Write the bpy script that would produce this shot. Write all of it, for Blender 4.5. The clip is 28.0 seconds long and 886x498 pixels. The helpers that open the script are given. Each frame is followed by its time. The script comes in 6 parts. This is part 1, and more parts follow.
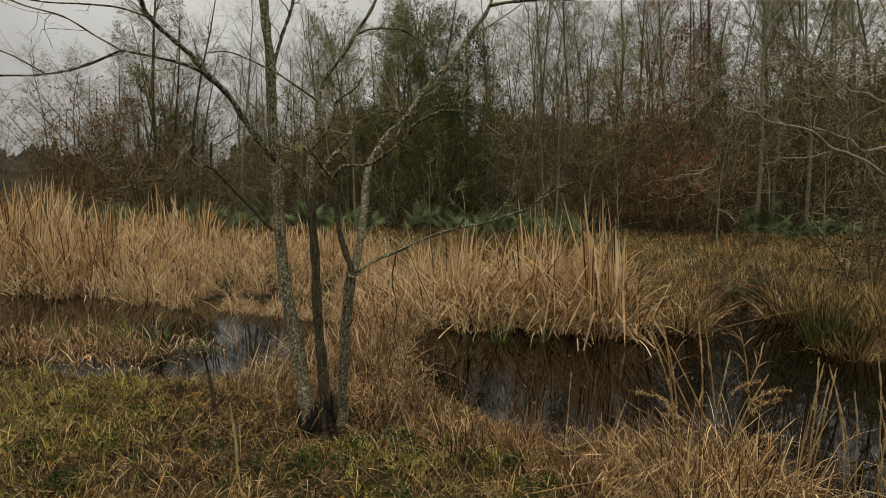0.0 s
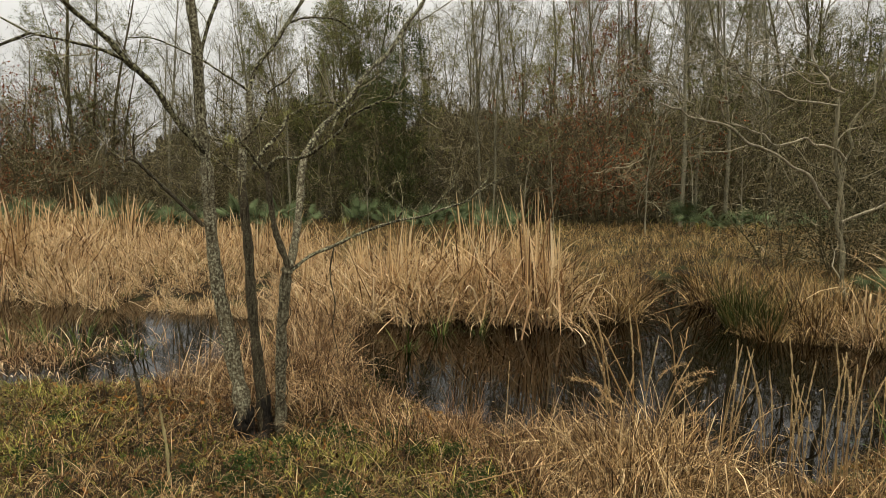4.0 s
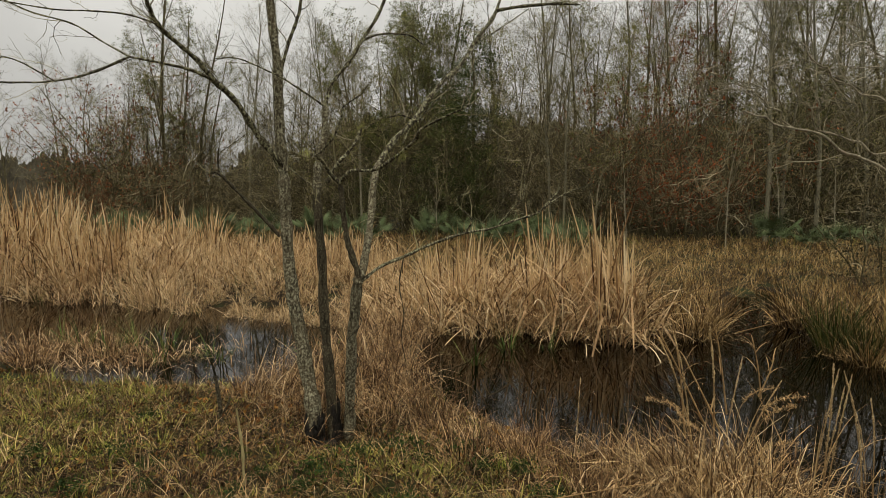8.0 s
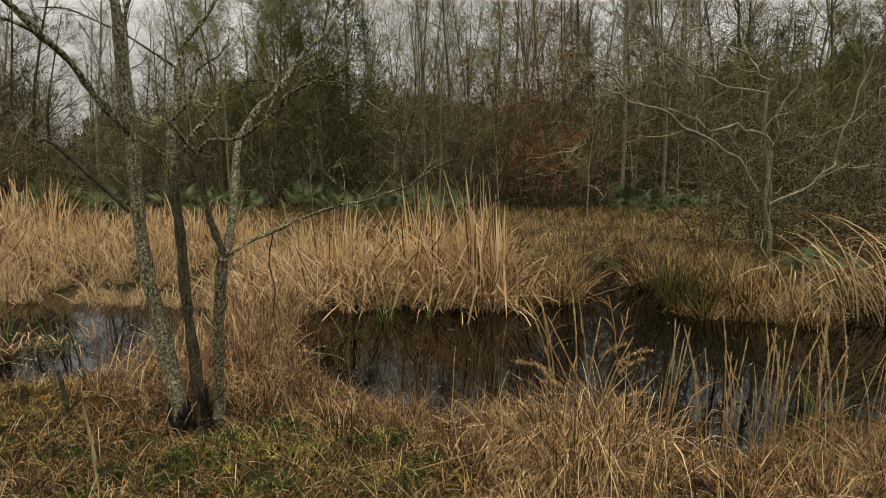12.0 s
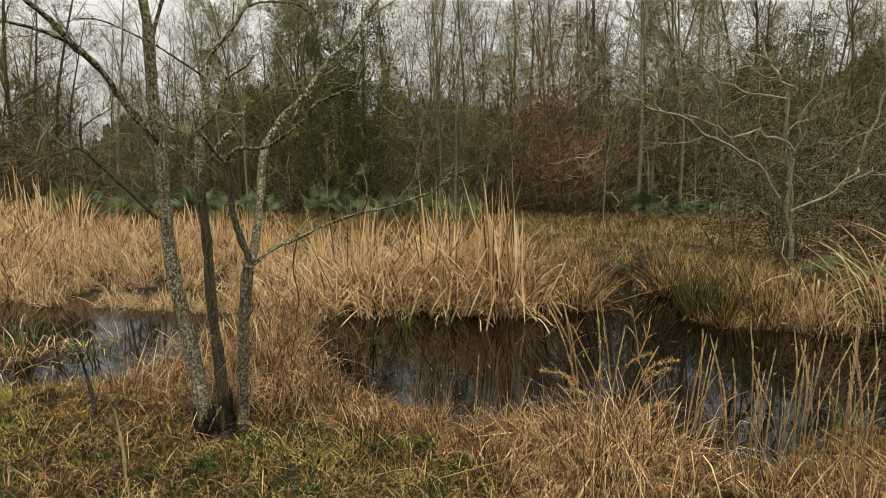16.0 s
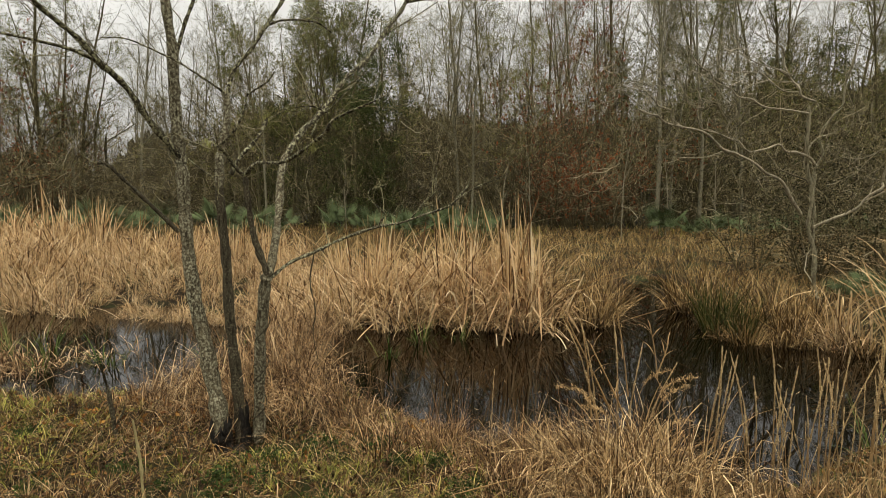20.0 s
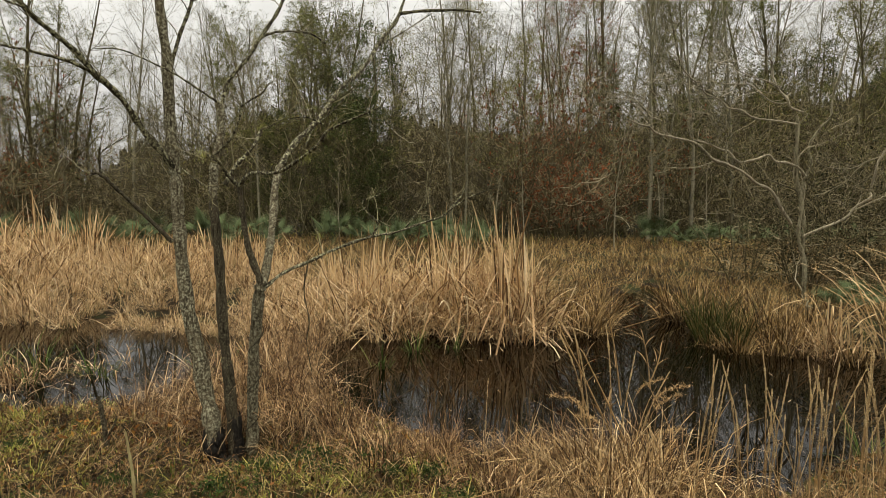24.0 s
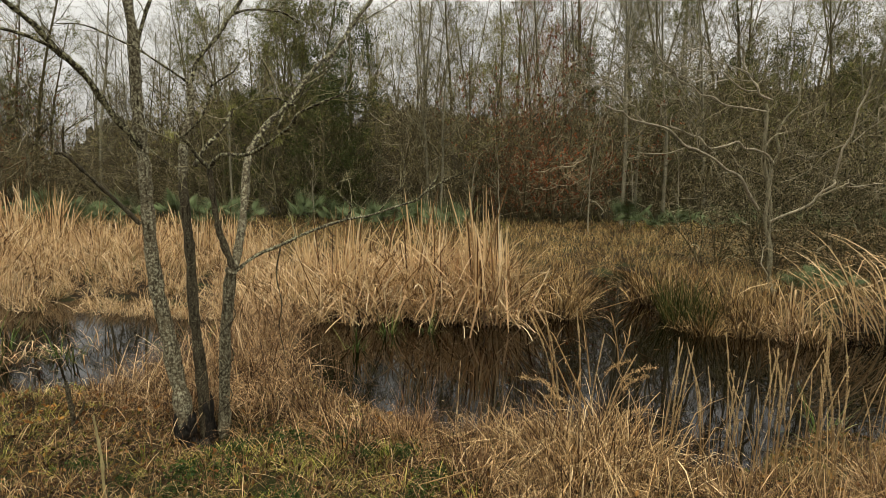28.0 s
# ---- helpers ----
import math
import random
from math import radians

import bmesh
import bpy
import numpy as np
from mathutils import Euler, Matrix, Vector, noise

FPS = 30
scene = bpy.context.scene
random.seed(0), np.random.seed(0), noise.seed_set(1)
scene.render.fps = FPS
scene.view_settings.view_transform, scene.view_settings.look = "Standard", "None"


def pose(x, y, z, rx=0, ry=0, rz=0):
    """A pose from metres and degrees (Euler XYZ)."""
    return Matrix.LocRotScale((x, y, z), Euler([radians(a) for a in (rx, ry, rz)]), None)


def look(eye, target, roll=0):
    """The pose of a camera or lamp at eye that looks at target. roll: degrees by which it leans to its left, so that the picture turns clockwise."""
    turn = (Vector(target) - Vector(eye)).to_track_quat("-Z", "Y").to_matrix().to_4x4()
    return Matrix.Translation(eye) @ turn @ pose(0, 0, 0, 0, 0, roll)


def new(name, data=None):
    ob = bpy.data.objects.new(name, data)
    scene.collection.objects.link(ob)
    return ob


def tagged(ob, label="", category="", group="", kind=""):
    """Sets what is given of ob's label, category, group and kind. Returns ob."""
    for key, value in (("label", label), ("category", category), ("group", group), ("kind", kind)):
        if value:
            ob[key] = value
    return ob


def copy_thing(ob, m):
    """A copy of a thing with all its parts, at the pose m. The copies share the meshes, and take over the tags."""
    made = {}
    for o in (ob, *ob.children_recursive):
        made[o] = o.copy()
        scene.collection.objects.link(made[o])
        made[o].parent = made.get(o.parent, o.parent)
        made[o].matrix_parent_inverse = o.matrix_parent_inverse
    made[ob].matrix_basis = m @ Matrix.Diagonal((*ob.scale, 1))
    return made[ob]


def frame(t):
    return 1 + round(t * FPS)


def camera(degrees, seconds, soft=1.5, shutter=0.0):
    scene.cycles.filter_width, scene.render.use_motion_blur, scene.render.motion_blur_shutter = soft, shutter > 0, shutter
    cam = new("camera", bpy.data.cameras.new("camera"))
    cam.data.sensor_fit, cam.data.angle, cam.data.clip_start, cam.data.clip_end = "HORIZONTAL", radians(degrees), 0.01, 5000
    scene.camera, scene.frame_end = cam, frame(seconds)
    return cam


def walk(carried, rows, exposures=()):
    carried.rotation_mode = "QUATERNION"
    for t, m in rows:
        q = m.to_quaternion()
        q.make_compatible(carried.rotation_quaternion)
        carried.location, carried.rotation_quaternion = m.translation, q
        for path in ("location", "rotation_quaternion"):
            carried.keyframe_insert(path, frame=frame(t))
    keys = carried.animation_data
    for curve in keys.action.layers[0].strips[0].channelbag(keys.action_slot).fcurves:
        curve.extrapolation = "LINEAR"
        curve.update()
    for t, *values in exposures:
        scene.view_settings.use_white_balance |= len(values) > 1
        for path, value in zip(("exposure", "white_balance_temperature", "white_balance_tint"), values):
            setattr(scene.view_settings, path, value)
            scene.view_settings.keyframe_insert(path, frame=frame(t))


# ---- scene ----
cam = camera(75.6, 28.0, soft=0.75)
PATH = [
    (0, (0.058, -0.011, 1.494), (-0.216, 1.962, 1.307), 0.5),
    (0.5, (0.064, -0.007, 1.493), (-0.128, 1.974, 1.299), 0.5),
    (1, (0.061, -0.008, 1.494), (-0.047, 1.978, 1.288), 0.4),
    (1.5, (0.062, -0.015, 1.491), (0.034, 1.972, 1.266), 0.4),
    (2, (0.061, -0.018, 1.492), (0.043, 1.969, 1.268), 0.4),
    (2.5, (0.059, -0.016, 1.494), (0.031, 1.973, 1.284), 0.3),
    (3, (0.059, -0.014, 1.496), (0.013, 1.976, 1.301), 0.3),
    (3.5, (0.059, -0.01, 1.493), (0.002, 1.979, 1.293), 0.3),
    (5.5, (0.067, 0.005, 1.491), (-0.003, 1.99, 1.264), 0.3),
    (6, (0.063, 0.005, 1.491), (-0.038, 1.992, 1.284), 0.3),
    (6.5, (0.059, 0.009, 1.494), (-0.072, 1.996, 1.302), 0.3),
    (7, (0.061, 0.017, 1.491), (-0.104, 2.002, 1.309), 0.3),
    (7.5, (0.06, 0.019, 1.49), (-0.172, 1.998, 1.318), 0.3),
    (8, (0.051, 0.011, 1.485), (-0.247, 1.982, 1.319), 0.3),
    (8.5, (0.045, 0.01, 1.483), (-0.254, 1.98, 1.312), 0.3),
    (9, (0.063, 0.017, 1.482), (-0.227, 1.987, 1.302), 0.3),
    (9.5, (0.065, 0.02, 1.484), (-0.213, 1.991, 1.29), 0.3),
    (10, (0.065, 0.027, 1.484), (-0.207, 1.999, 1.293), 0.3),
    (10.5, (0.066, 0.034, 1.485), (-0.203, 2.006, 1.29), 0.3),
    (11, (0.061, 0.04, 1.482), (-0.187, 2.014, 1.275), 0.3),
    (11.5, (0.063, 0.05, 1.479), (-0.07, 2.033, 1.252), 0.2),
    (12, (0.084, 0.061, 1.482), (0.207, 2.04, 1.222), 0.2),
    (12.5, (0.109, 0.065, 1.482), (0.397, 2.025, 1.207), 0.3),
    (13, (0.075, 0.049, 1.482), (0.34, 2.015, 1.229), 0.3),
    (13.5, (0.044, 0.035, 1.484), (0.236, 2.013, 1.261), 0.1),
    (15.5, (0.016, 0.05, 1.503), (0.059, 2.038, 1.282), 0.4),
    (16, (0.013, 0.053, 1.502), (0.09, 2.037, 1.259), 0.3),
    (16.5, (0.014, 0.058, 1.499), (0.101, 2.041, 1.249), 0.3),
    (17, (0.021, 0.054, 1.5), (0.1, 2.038, 1.264), 0.4),
    (17.5, (0.02, 0.049, 1.502), (0.081, 2.036, 1.287), 0.4),
    (18, (0.015, 0.047, 1.501), (0.039, 2.037, 1.3), 0.4),
    (18.5, (0.009, 0.046, 1.505), (0.0, 2.036, 1.308), 0.4),
    (19, (0.015, 0.042, 1.498), (0.001, 2.033, 1.3), 0.4),
    (19.5, (0.017, 0.045, 1.502), (0.024, 2.035, 1.301), 0.4),
    (20, (0.019, 0.047, 1.5), (0.037, 2.038, 1.307), 0.4),
    (20.5, (0.022, 0.044, 1.508), (0.052, 2.035, 1.326), 0.5),
    (21, (0.023, 0.041, 1.505), (0.062, 2.034, 1.333), 0.4),
    (21.5, (0.019, 0.04, 1.503), (0.068, 2.031, 1.323), 0.4),
    (23.5, (0.015, 0.027, 1.508), (0.049, 2.021, 1.356), 0.4),
    (24, (0.016, 0.028, 1.504), (0.057, 2.021, 1.344), 0.4),
    (24.5, (0.018, 0.032, 1.506), (0.065, 2.024, 1.332), 0.4),
    (25, (0.019, 0.029, 1.509), (0.066, 2.02, 1.328), 0.5),
    (25.5, (0.016, 0.024, 1.504), (0.039, 2.017, 1.327), 0.5),
    (26, (0.007, 0.018, 1.506), (-0.061, 2.009, 1.328), 0.5),
    (26.5, (-0.053, 0.014, 1.516), (-0.142, 2.002, 1.317), 0.7),
    (27, (-0.156, 0.023, 1.512), (-0.154, 2.012, 1.298), 0.8),
    (27.5, (-0.061, 0.027, 1.511), (0.022, 2.014, 1.298), 0.8),
    (28, (0.034, 0.016, 1.511), (0.159, 2.0, 1.293), 0.9),
]
walk(cam, [(t, look(eye, target, roll)) for t, eye, target, roll in PATH], [(0, -0.48), (1, -0.25), (2, 0.03), (3, 0.15), (6, 0.09), (7, 0.04), (8, -0.25), (9, -0.33), (10, -0.19), (11, -0.18), (12, -0.16), (12.5, 0.07), (13, 0.56), (16, 0.2), (17, 0.31), (19, 0.12), (20, 0.14), (24, 0.14), (26, 0.2), (27, -0.16), (28, 0.17)])

# ---- world and light: an overcast late-autumn day ----
world = bpy.data.worlds.new("overcast_sky")
scene.world = world
world.use_nodes = True
wn, wl = world.node_tree.nodes, world.node_tree.links
sky = wn.new("ShaderNodeTexSky")
sky.sky_type, sky.sun_disc = "NISHITA", False
sky.sun_elevation, sky.sun_rotation = radians(76), radians(192)
sky.air_density, sky.dust_density, sky.ozone_density = 1.0, 2.0, 1.0
grey = wn.new("ShaderNodeHueSaturation")
grey.inputs["Saturation"].default_value = 0.12
wl.new(sky.outputs["Color"], grey.inputs["Color"])
# cloud cover, three times as bright overhead as at the horizon, with soft darker billows
above = wn.new("ShaderNodeTexCoord")
split = wn.new("ShaderNodeSeparateXYZ")
wl.new(above.outputs["Generated"], split.inputs[0])
billow = wn.new("ShaderNodeTexNoise")
billow.inputs["Scale"].default_value, billow.inputs["Detail"].default_value, billow.inputs["Roughness"].default_value = 3.2, 5.0, 0.55
wl.new(above.outputs["Generated"], billow.inputs["Vector"])
tone = wn.new("ShaderNodeMapRange")
tone.inputs["From Min"].default_value, tone.inputs["From Max"].default_value = 0.3, 0.7
tone.inputs["To Min"].default_value, tone.inputs["To Max"].default_value = 0.84, 1.12
wl.new(billow.outputs["Fac"], tone.inputs["Value"])
height = wn.new("ShaderNodeMapRange")
height.inputs["From Min"].default_value, height.inputs["From Max"].default_value = 0.0, 1.0
height.inputs["To Min"].default_value, height.inputs["To Max"].default_value = 0.6, 2.4
wl.new(split.outputs["Z"], height.inputs["Value"])
power = wn.new("ShaderNodeMath")
power.operation = "MULTIPLY"
wl.new(tone.outputs["Result"], power.inputs[0])
wl.new(height.outputs["Result"], power.inputs[1])
deck = wn.new("ShaderNodeVectorMath")
deck.operation = "SCALE"
deck.inputs[0].default_value = (9.2, 9.0, 8.35)
wl.new(power.outputs[0], deck.inputs["Scale"])
cloud = wn.new("ShaderNodeMix")
cloud.data_type = "RGBA"
cloud.inputs["Factor"].default_value = 0.85
wl.new(grey.outputs["Color"], cloud.inputs[6])
wl.new(deck.outputs[0], cloud.inputs[7])
wl.new(cloud.outputs[2], wn["Background"].inputs["Color"])
wn["Background"].inputs["Strength"].default_value = 0.088

sun = new("sun", bpy.data.lights.new("sun", "SUN"))
sun.data.energy, sun.data.angle, sun.data.color = 1.5, radians(36), (1.0, 0.92, 0.76)
sun.matrix_world = look((0, 0, 30), (1.3, 5.8, 6))

WATER = -0.42


# ---- materials ----
def node_mat(name, rough=0.7, metal=0.0, spec=0.3):
    m = bpy.data.materials.new(name)
    m.use_nodes = True
    n, l = m.node_tree.nodes, m.node_tree.links
    b = n["Principled BSDF"]
    b.inputs["Roughness"].default_value = rough
    b.inputs["Metallic"].default_value = metal
    b.inputs["Specular IOR Level"].default_value = spec
    return m, n, l, b


def ramp_node(n, stops):
    r = n.new("ShaderNodeValToRGB")
    while len(r.color_ramp.elements) < len(stops):
        r.color_ramp.elements.new(0.5)
    for e, (p, c) in zip(r.color_ramp.elements, stops):
        e.position, e.color = p, (*c, 1)
    return r


def coords(n, l, scale):
    tc, mp = n.new("ShaderNodeTexCoord"), n.new("ShaderNodeMapping")
    mp.inputs["Scale"].default_value = scale if isinstance(scale, tuple) else (scale,) * 3
    l.new(tc.outputs["Object"], mp.inputs["Vector"])
    return mp.outputs["Vector"]


def noise_node(n, l, vec, scale, detail=5.0, rough=0.6):
    t = n.new("ShaderNodeTexNoise")
    t.inputs["Scale"].default_value, t.inputs["Detail"].default_value, t.inputs["Roughness"].default_value = scale, detail, rough
    l.new(vec, t.inputs["Vector"])
    return t.outputs["Fac"]


def mix_rgb(n, l, fac, a, b, kind="MIX"):
    m = n.new("ShaderNodeMix")
    m.data_type, m.blend_type = "RGBA", kind
    if isinstance(fac, float):
        m.inputs["Factor"].default_value = fac
    else:
        l.new(fac, m.inputs["Factor"])
    for i, v in ((6, a), (7, b)):
        if isinstance(v, tuple):
            m.inputs[i].default_value = (*v, 1)
        else:
            l.new(v, m.inputs[i])
    return m.outputs[2]


def damp(c):
    """A colour as it is when wet: deeper and warmer."""
    return c[0], c[1] * 0.96, c[2] * 0.86


def blade_mat(name, stops, rough=0.65, patch=2.5, low=0.4, high=1.35, glow_through=0.03):
    """Dry or green leaves: each leaf has a colour of its own, with patches and fibres along it."""
    m, n, l, b = node_mat(name, rough, 0.0, 0.1)
    geo = n.new("ShaderNodeNewGeometry")
    r = ramp_node(n, [(p, damp(c)) for p, c in stops])
    l.new(geo.outputs["Random Per Island"], r.inputs["Fac"])
    vec = coords(n, l, 1.0)
    big = ramp_node(n, [(0.3, (low,) * 3), (0.7, (high,) * 3)])
    l.new(noise_node(n, l, vec, patch), big.inputs["Fac"])
    fine = ramp_node(n, [(0.3, (0.75,) * 3), (0.75, (1.15,) * 3)])
    l.new(noise_node(n, l, vec, 60.0, 3.0), fine.inputs["Fac"])
    c = mix_rgb(n, l, 1.0, r.outputs["Color"], big.outputs["Color"], "MULTIPLY")
    c = mix_rgb(n, l, 1.0, c, fine.outputs["Color"], "MULTIPLY")
    l.new(c, b.inputs["Base Color"])
    if glow_through:
        tr, mx = n.new("ShaderNodeBsdfTranslucent"), n.new("ShaderNodeMixShader")
        l.new(c, tr.inputs["Color"])
        mx.inputs["Fac"].default_value = glow_through
        l.new(b.outputs["BSDF"], mx.inputs[1])
        l.new(tr.outputs["BSDF"], mx.inputs[2])
        l.new(mx.outputs["Shader"], n["Material Output"].inputs["Surface"])
    return m


def bark_mat(name, dark, light, lichen=None, cover=0.5, scale=1.0, rough=0.9, bump=0.6, edge=0.09, grain_size=85.0):
    m, n, l, b = node_mat(name, rough, 0.0, 0.15)
    vec = coords(n, l, (scale, scale, scale * 0.45))
    grain = noise_node(n, l, vec, 55.0, 8.0, 0.7)
    r = ramp_node(n, [(0.32, damp(dark)), (0.68, damp(light))])
    l.new(grain, r.inputs["Fac"])
    c = r.outputs["Color"]
    big = ramp_node(n, [(0.35, (0.65,) * 3), (0.7, (1.2,) * 3)])
    l.new(noise_node(n, l, vec, 7.0, 3.0), big.inputs["Fac"])
    c = mix_rgb(n, l, 1.0, c, big.outputs["Color"], "MULTIPLY")
    height = grain
    if lichen:
        v2 = coords(n, l, scale)
        spots = ramp_node(n, [(cover - edge, (0, 0, 0)), (cover + edge, (0.9, 0.9, 0.9))])
        l.new(noise_node(n, l, v2, grain_size, 9.0, 0.75), spots.inputs["Fac"])
        tone = ramp_node(n, [(0.35, lichen[0]), (0.65, lichen[1])])
        l.new(noise_node(n, l, v2, 9.0, 4.0), tone.inputs["Fac"])
        c = mix_rgb(n, l, spots.outputs["Color"], c, tone.outputs["Color"])
        crack = ramp_node(n, [(0.36, (0.3, 0.27, 0.22)), (0.46, (1, 1, 1))])
        l.new(noise_node(n, l, coords(n, l, (scale * 2.2, scale * 2.2, scale * 0.3)), 30.0, 6.0, 0.65), crack.inputs["Fac"])
        c = mix_rgb(n, l, 1.0, c, crack.outputs["Color"], "MULTIPLY")
    l.new(c, b.inputs["Base Color"])
    bp = n.new("ShaderNodeBump")
    bp.inputs["Strength"].default_value, bp.inputs["Distance"].default_value = bump, 0.012 / scale
    l.new(height, bp.inputs["Height"])
    l.new(bp.outputs["Normal"], b.inputs["Normal"])
    return m


STRAW = blade_mat("dry_cattail_leaf", [(0.0, (0.06, 0.03, 0.014)), (0.15, (0.3, 0.185, 0.09)), (0.35, (0.66, 0.48, 0.27)), (0.75, (0.85, 0.66, 0.42)), (1.0, (0.93, 0.8, 0.58))], low=0.8, high=1.12, glow_through=0.25)
RUSSET = blade_mat("broken_cattail_leaf", [(0.0, (0.03, 0.016, 0.008)), (0.2, (0.24, 0.14, 0.07)), (0.5, (0.62, 0.42, 0.24)), (1.0, (0.87, 0.69, 0.46))], low=0.7, high=1.15, glow_through=0.22)
# wet dead leaves, coloured near black to give the shade at clump feet
FOOTSHADE = blade_mat("foot_shade_leaf", [(0.0, (0.008, 0.005, 0.003)), (0.6, (0.035, 0.02, 0.01)), (0.9, (0.12, 0.07, 0.03)), (1.0, (0.3, 0.19, 0.09))], rough=0.5, glow_through=0.0)
SHOOT = blade_mat("green_reed_leaf", [(0.0, (0.05, 0.085, 0.02)), (0.6, (0.10, 0.15, 0.035)), (1.0, (0.24, 0.24, 0.09))])
SEDGE = blade_mat("dry_sedge", [(0.0, (0.022, 0.013, 0.006)), (0.42, (0.14, 0.088, 0.036)), (0.75, (0.46, 0.31, 0.14)), (0.94, (0.72, 0.54, 0.3)), (1.0, (0.22, 0.2, 0.07))], patch=0.8, low=0.5, glow_through=0.0)
FIELD = blade_mat("golden_field_sedge", [(0.0, (0.045, 0.025, 0.009)), (0.4, (0.27, 0.17, 0.065)), (0.78, (0.57, 0.4, 0.19)), (0.94, (0.72, 0.54, 0.3)), (1.0, (0.27, 0.25, 0.08))], patch=0.6, low=0.45)
HAY = blade_mat("dead_bank_grass", [(0.0, (0.015, 0.008, 0.004)), (0.4, (0.13, 0.073, 0.034)), (0.75, (0.46, 0.3, 0.155)), (1.0, (0.76, 0.58, 0.36))], patch=3.0, low=0.5, glow_through=0.0)
PALE = blade_mat("straw_tussock_grass", [(0.0, (0.02, 0.011, 0.005)), (0.45, (0.2, 0.12, 0.055)), (0.75, (0.58, 0.4, 0.2)), (1.0, (0.88, 0.7, 0.44))], patch=4.0, low=0.45, glow_through=0.0)
GREEN = blade_mat("green_bank_grass", [(0.0, (0.0187, 0.0275, 0.005)), (0.45, (0.2, 0.225, 0.0375)), (0.8, (0.463, 0.45, 0.1)), (1.0, (0.725, 0.587, 0.25))], patch=3.0, low=0.45, glow_through=0.0)
RUSH = blade_mat("green_rush", [(0.0, (0.016, 0.026, 0.006)), (0.45, (0.05, 0.07, 0.015)), (0.8, (0.1, 0.1, 0.03)), (1.0, (0.34, 0.22, 0.09))])
MOSS = blade_mat("yellow_green_moss", [(0.0, (0.0375, 0.0438, 0.00625)), (0.5, (0.225, 0.225, 0.03)), (1.0, (0.5, 0.45, 0.0875))], patch=5.0)
HERB = blade_mat("low_herb_leaf", [(0.0, (0.02, 0.045, 0.012)), (1.0, (0.08, 0.12, 0.028))])
SEED = blade_mat("dry_seed_head", [(0.0, (0.34, 0.23, 0.11)), (1.0, (0.8, 0.64, 0.38))], glow_through=0.0)
TWIGGY = blade_mat("russet_weed_stem", [(0.0, (0.05, 0.025, 0.012)), (0.5, (0.2, 0.11, 0.055)), (1.0, (0.42, 0.27, 0.14))], patch=4.0, glow_through=0.0)
PLUME = blade_mat("grass_plume", [(0.0, (0.26, 0.16, 0.07)), (1.0, (0.55, 0.4, 0.21))])
FALLEN = blade_mat("fallen_leaf", [(0.0, (0.12, 0.05, 0.018)), (0.6, (0.3, 0.145, 0.045)), (1.0, (0.44, 0.25, 0.06))])
PALMETTO = blade_mat("palmetto_leaf", [(0.0, (0.025, 0.05, 0.026)), (0.6, (0.1, 0.15, 0.075)), (1.0, (0.22, 0.27, 0.13))], rough=0.42)
HOLLY = blade_mat("dark_bush_leaf", [(0.0, (0.008, 0.011, 0.003)), (0.7, (0.03, 0.035, 0.011)), (1.0, (0.085, 0.08, 0.03))], patch=0.8)
THATCH = blade_mat("damp_thatch", [(0.0, (0.012, 0.007, 0.004)), (0.45, (0.11, 0.066, 0.03)), (0.75, (0.34, 0.22, 0.105)), (0.9, (0.12, 0.13, 0.026)), (1.0, (0.58, 0.42, 0.23))], patch=3.0, low=0.5, glow_through=0.0)
LITTER = blade_mat("leaf_litter", [(0.0, (0.025, 0.014, 0.006)), (0.35, (0.09, 0.05, 0.02)), (0.6, (0.2, 0.11, 0.04)), (0.75, (0.36, 0.2, 0.07)), (0.9, (0.06, 0.075, 0.014)), (1.0, (0.13, 0.15, 0.025))], patch=2.0)
PINE = blade_mat("pine_needles", [(0.0, (0.03, 0.045, 0.014)), (1.0, (0.14, 0.165, 0.055))], patch=0.6)
OLIVE = blade_mat("late_olive_leaf", [(0.0, (0.04, 0.05, 0.014)), (0.6, (0.19, 0.215, 0.065)), (1.0, (0.36, 0.34, 0.11))], patch=0.6, glow_through=0.35)
YELLOW = blade_mat("yellow_green_leaf", [(0.0, (0.17, 0.18, 0.045)), (1.0, (0.36, 0.34, 0.11))], patch=0.6, glow_through=0.35)
RED = blade_mat("russet_leaf", [(0.0, (0.15, 0.045, 0.02)), (1.0, (0.42, 0.145, 0.06))], patch=0.6, glow_through=0.25)
BROWN = blade_mat("withered_leaf", [(0.0, (0.025, 0.018, 0.008)), (0.6, (0.165, 0.13, 0.052)), (1.0, (0.33, 0.275, 0.11))], patch=0.6)
LICHEN = ((0.23, 0.22, 0.15), (0.34, 0.34, 0.17))
BARK = bark_mat("lichen_bark", (0.025, 0.021, 0.013), (0.15, 0.125, 0.08), ((0.26, 0.24, 0.16), (0.42, 0.4, 0.27)), 0.53, edge=0.05, grain_size=60.0)
MOSSY = bark_mat("lichen_crusted_bark", (0.012, 0.01, 0.006), (0.09, 0.076, 0.05), ((0.3, 0.29, 0.17), (0.55, 0.53, 0.34)), 0.53, edge=0.03, grain_size=48.0)
DARKBARK = bark_mat("dark_bark", (0.012, 0.009, 0.006), (0.085, 0.068, 0.045), ((0.15, 0.14, 0.085), (0.27, 0.25, 0.15)), 0.575)
LIMBBARK = bark_mat("limb_bark", (0.01, 0.008, 0.005), (0.075, 0.064, 0.042), ((0.26, 0.25, 0.14), (0.42, 0.4, 0.24)), 0.525, edge=0.035, grain_size=48.0)
CHAR = bark_mat("charred_bark", (0.004, 0.004, 0.004), (0.04, 0.035, 0.029), None, bump=1.0)
FARWOOD = bark_mat("distant_wood", (0.05, 0.045, 0.035), (0.17, 0.155, 0.12), None, 0.5, 0.05)
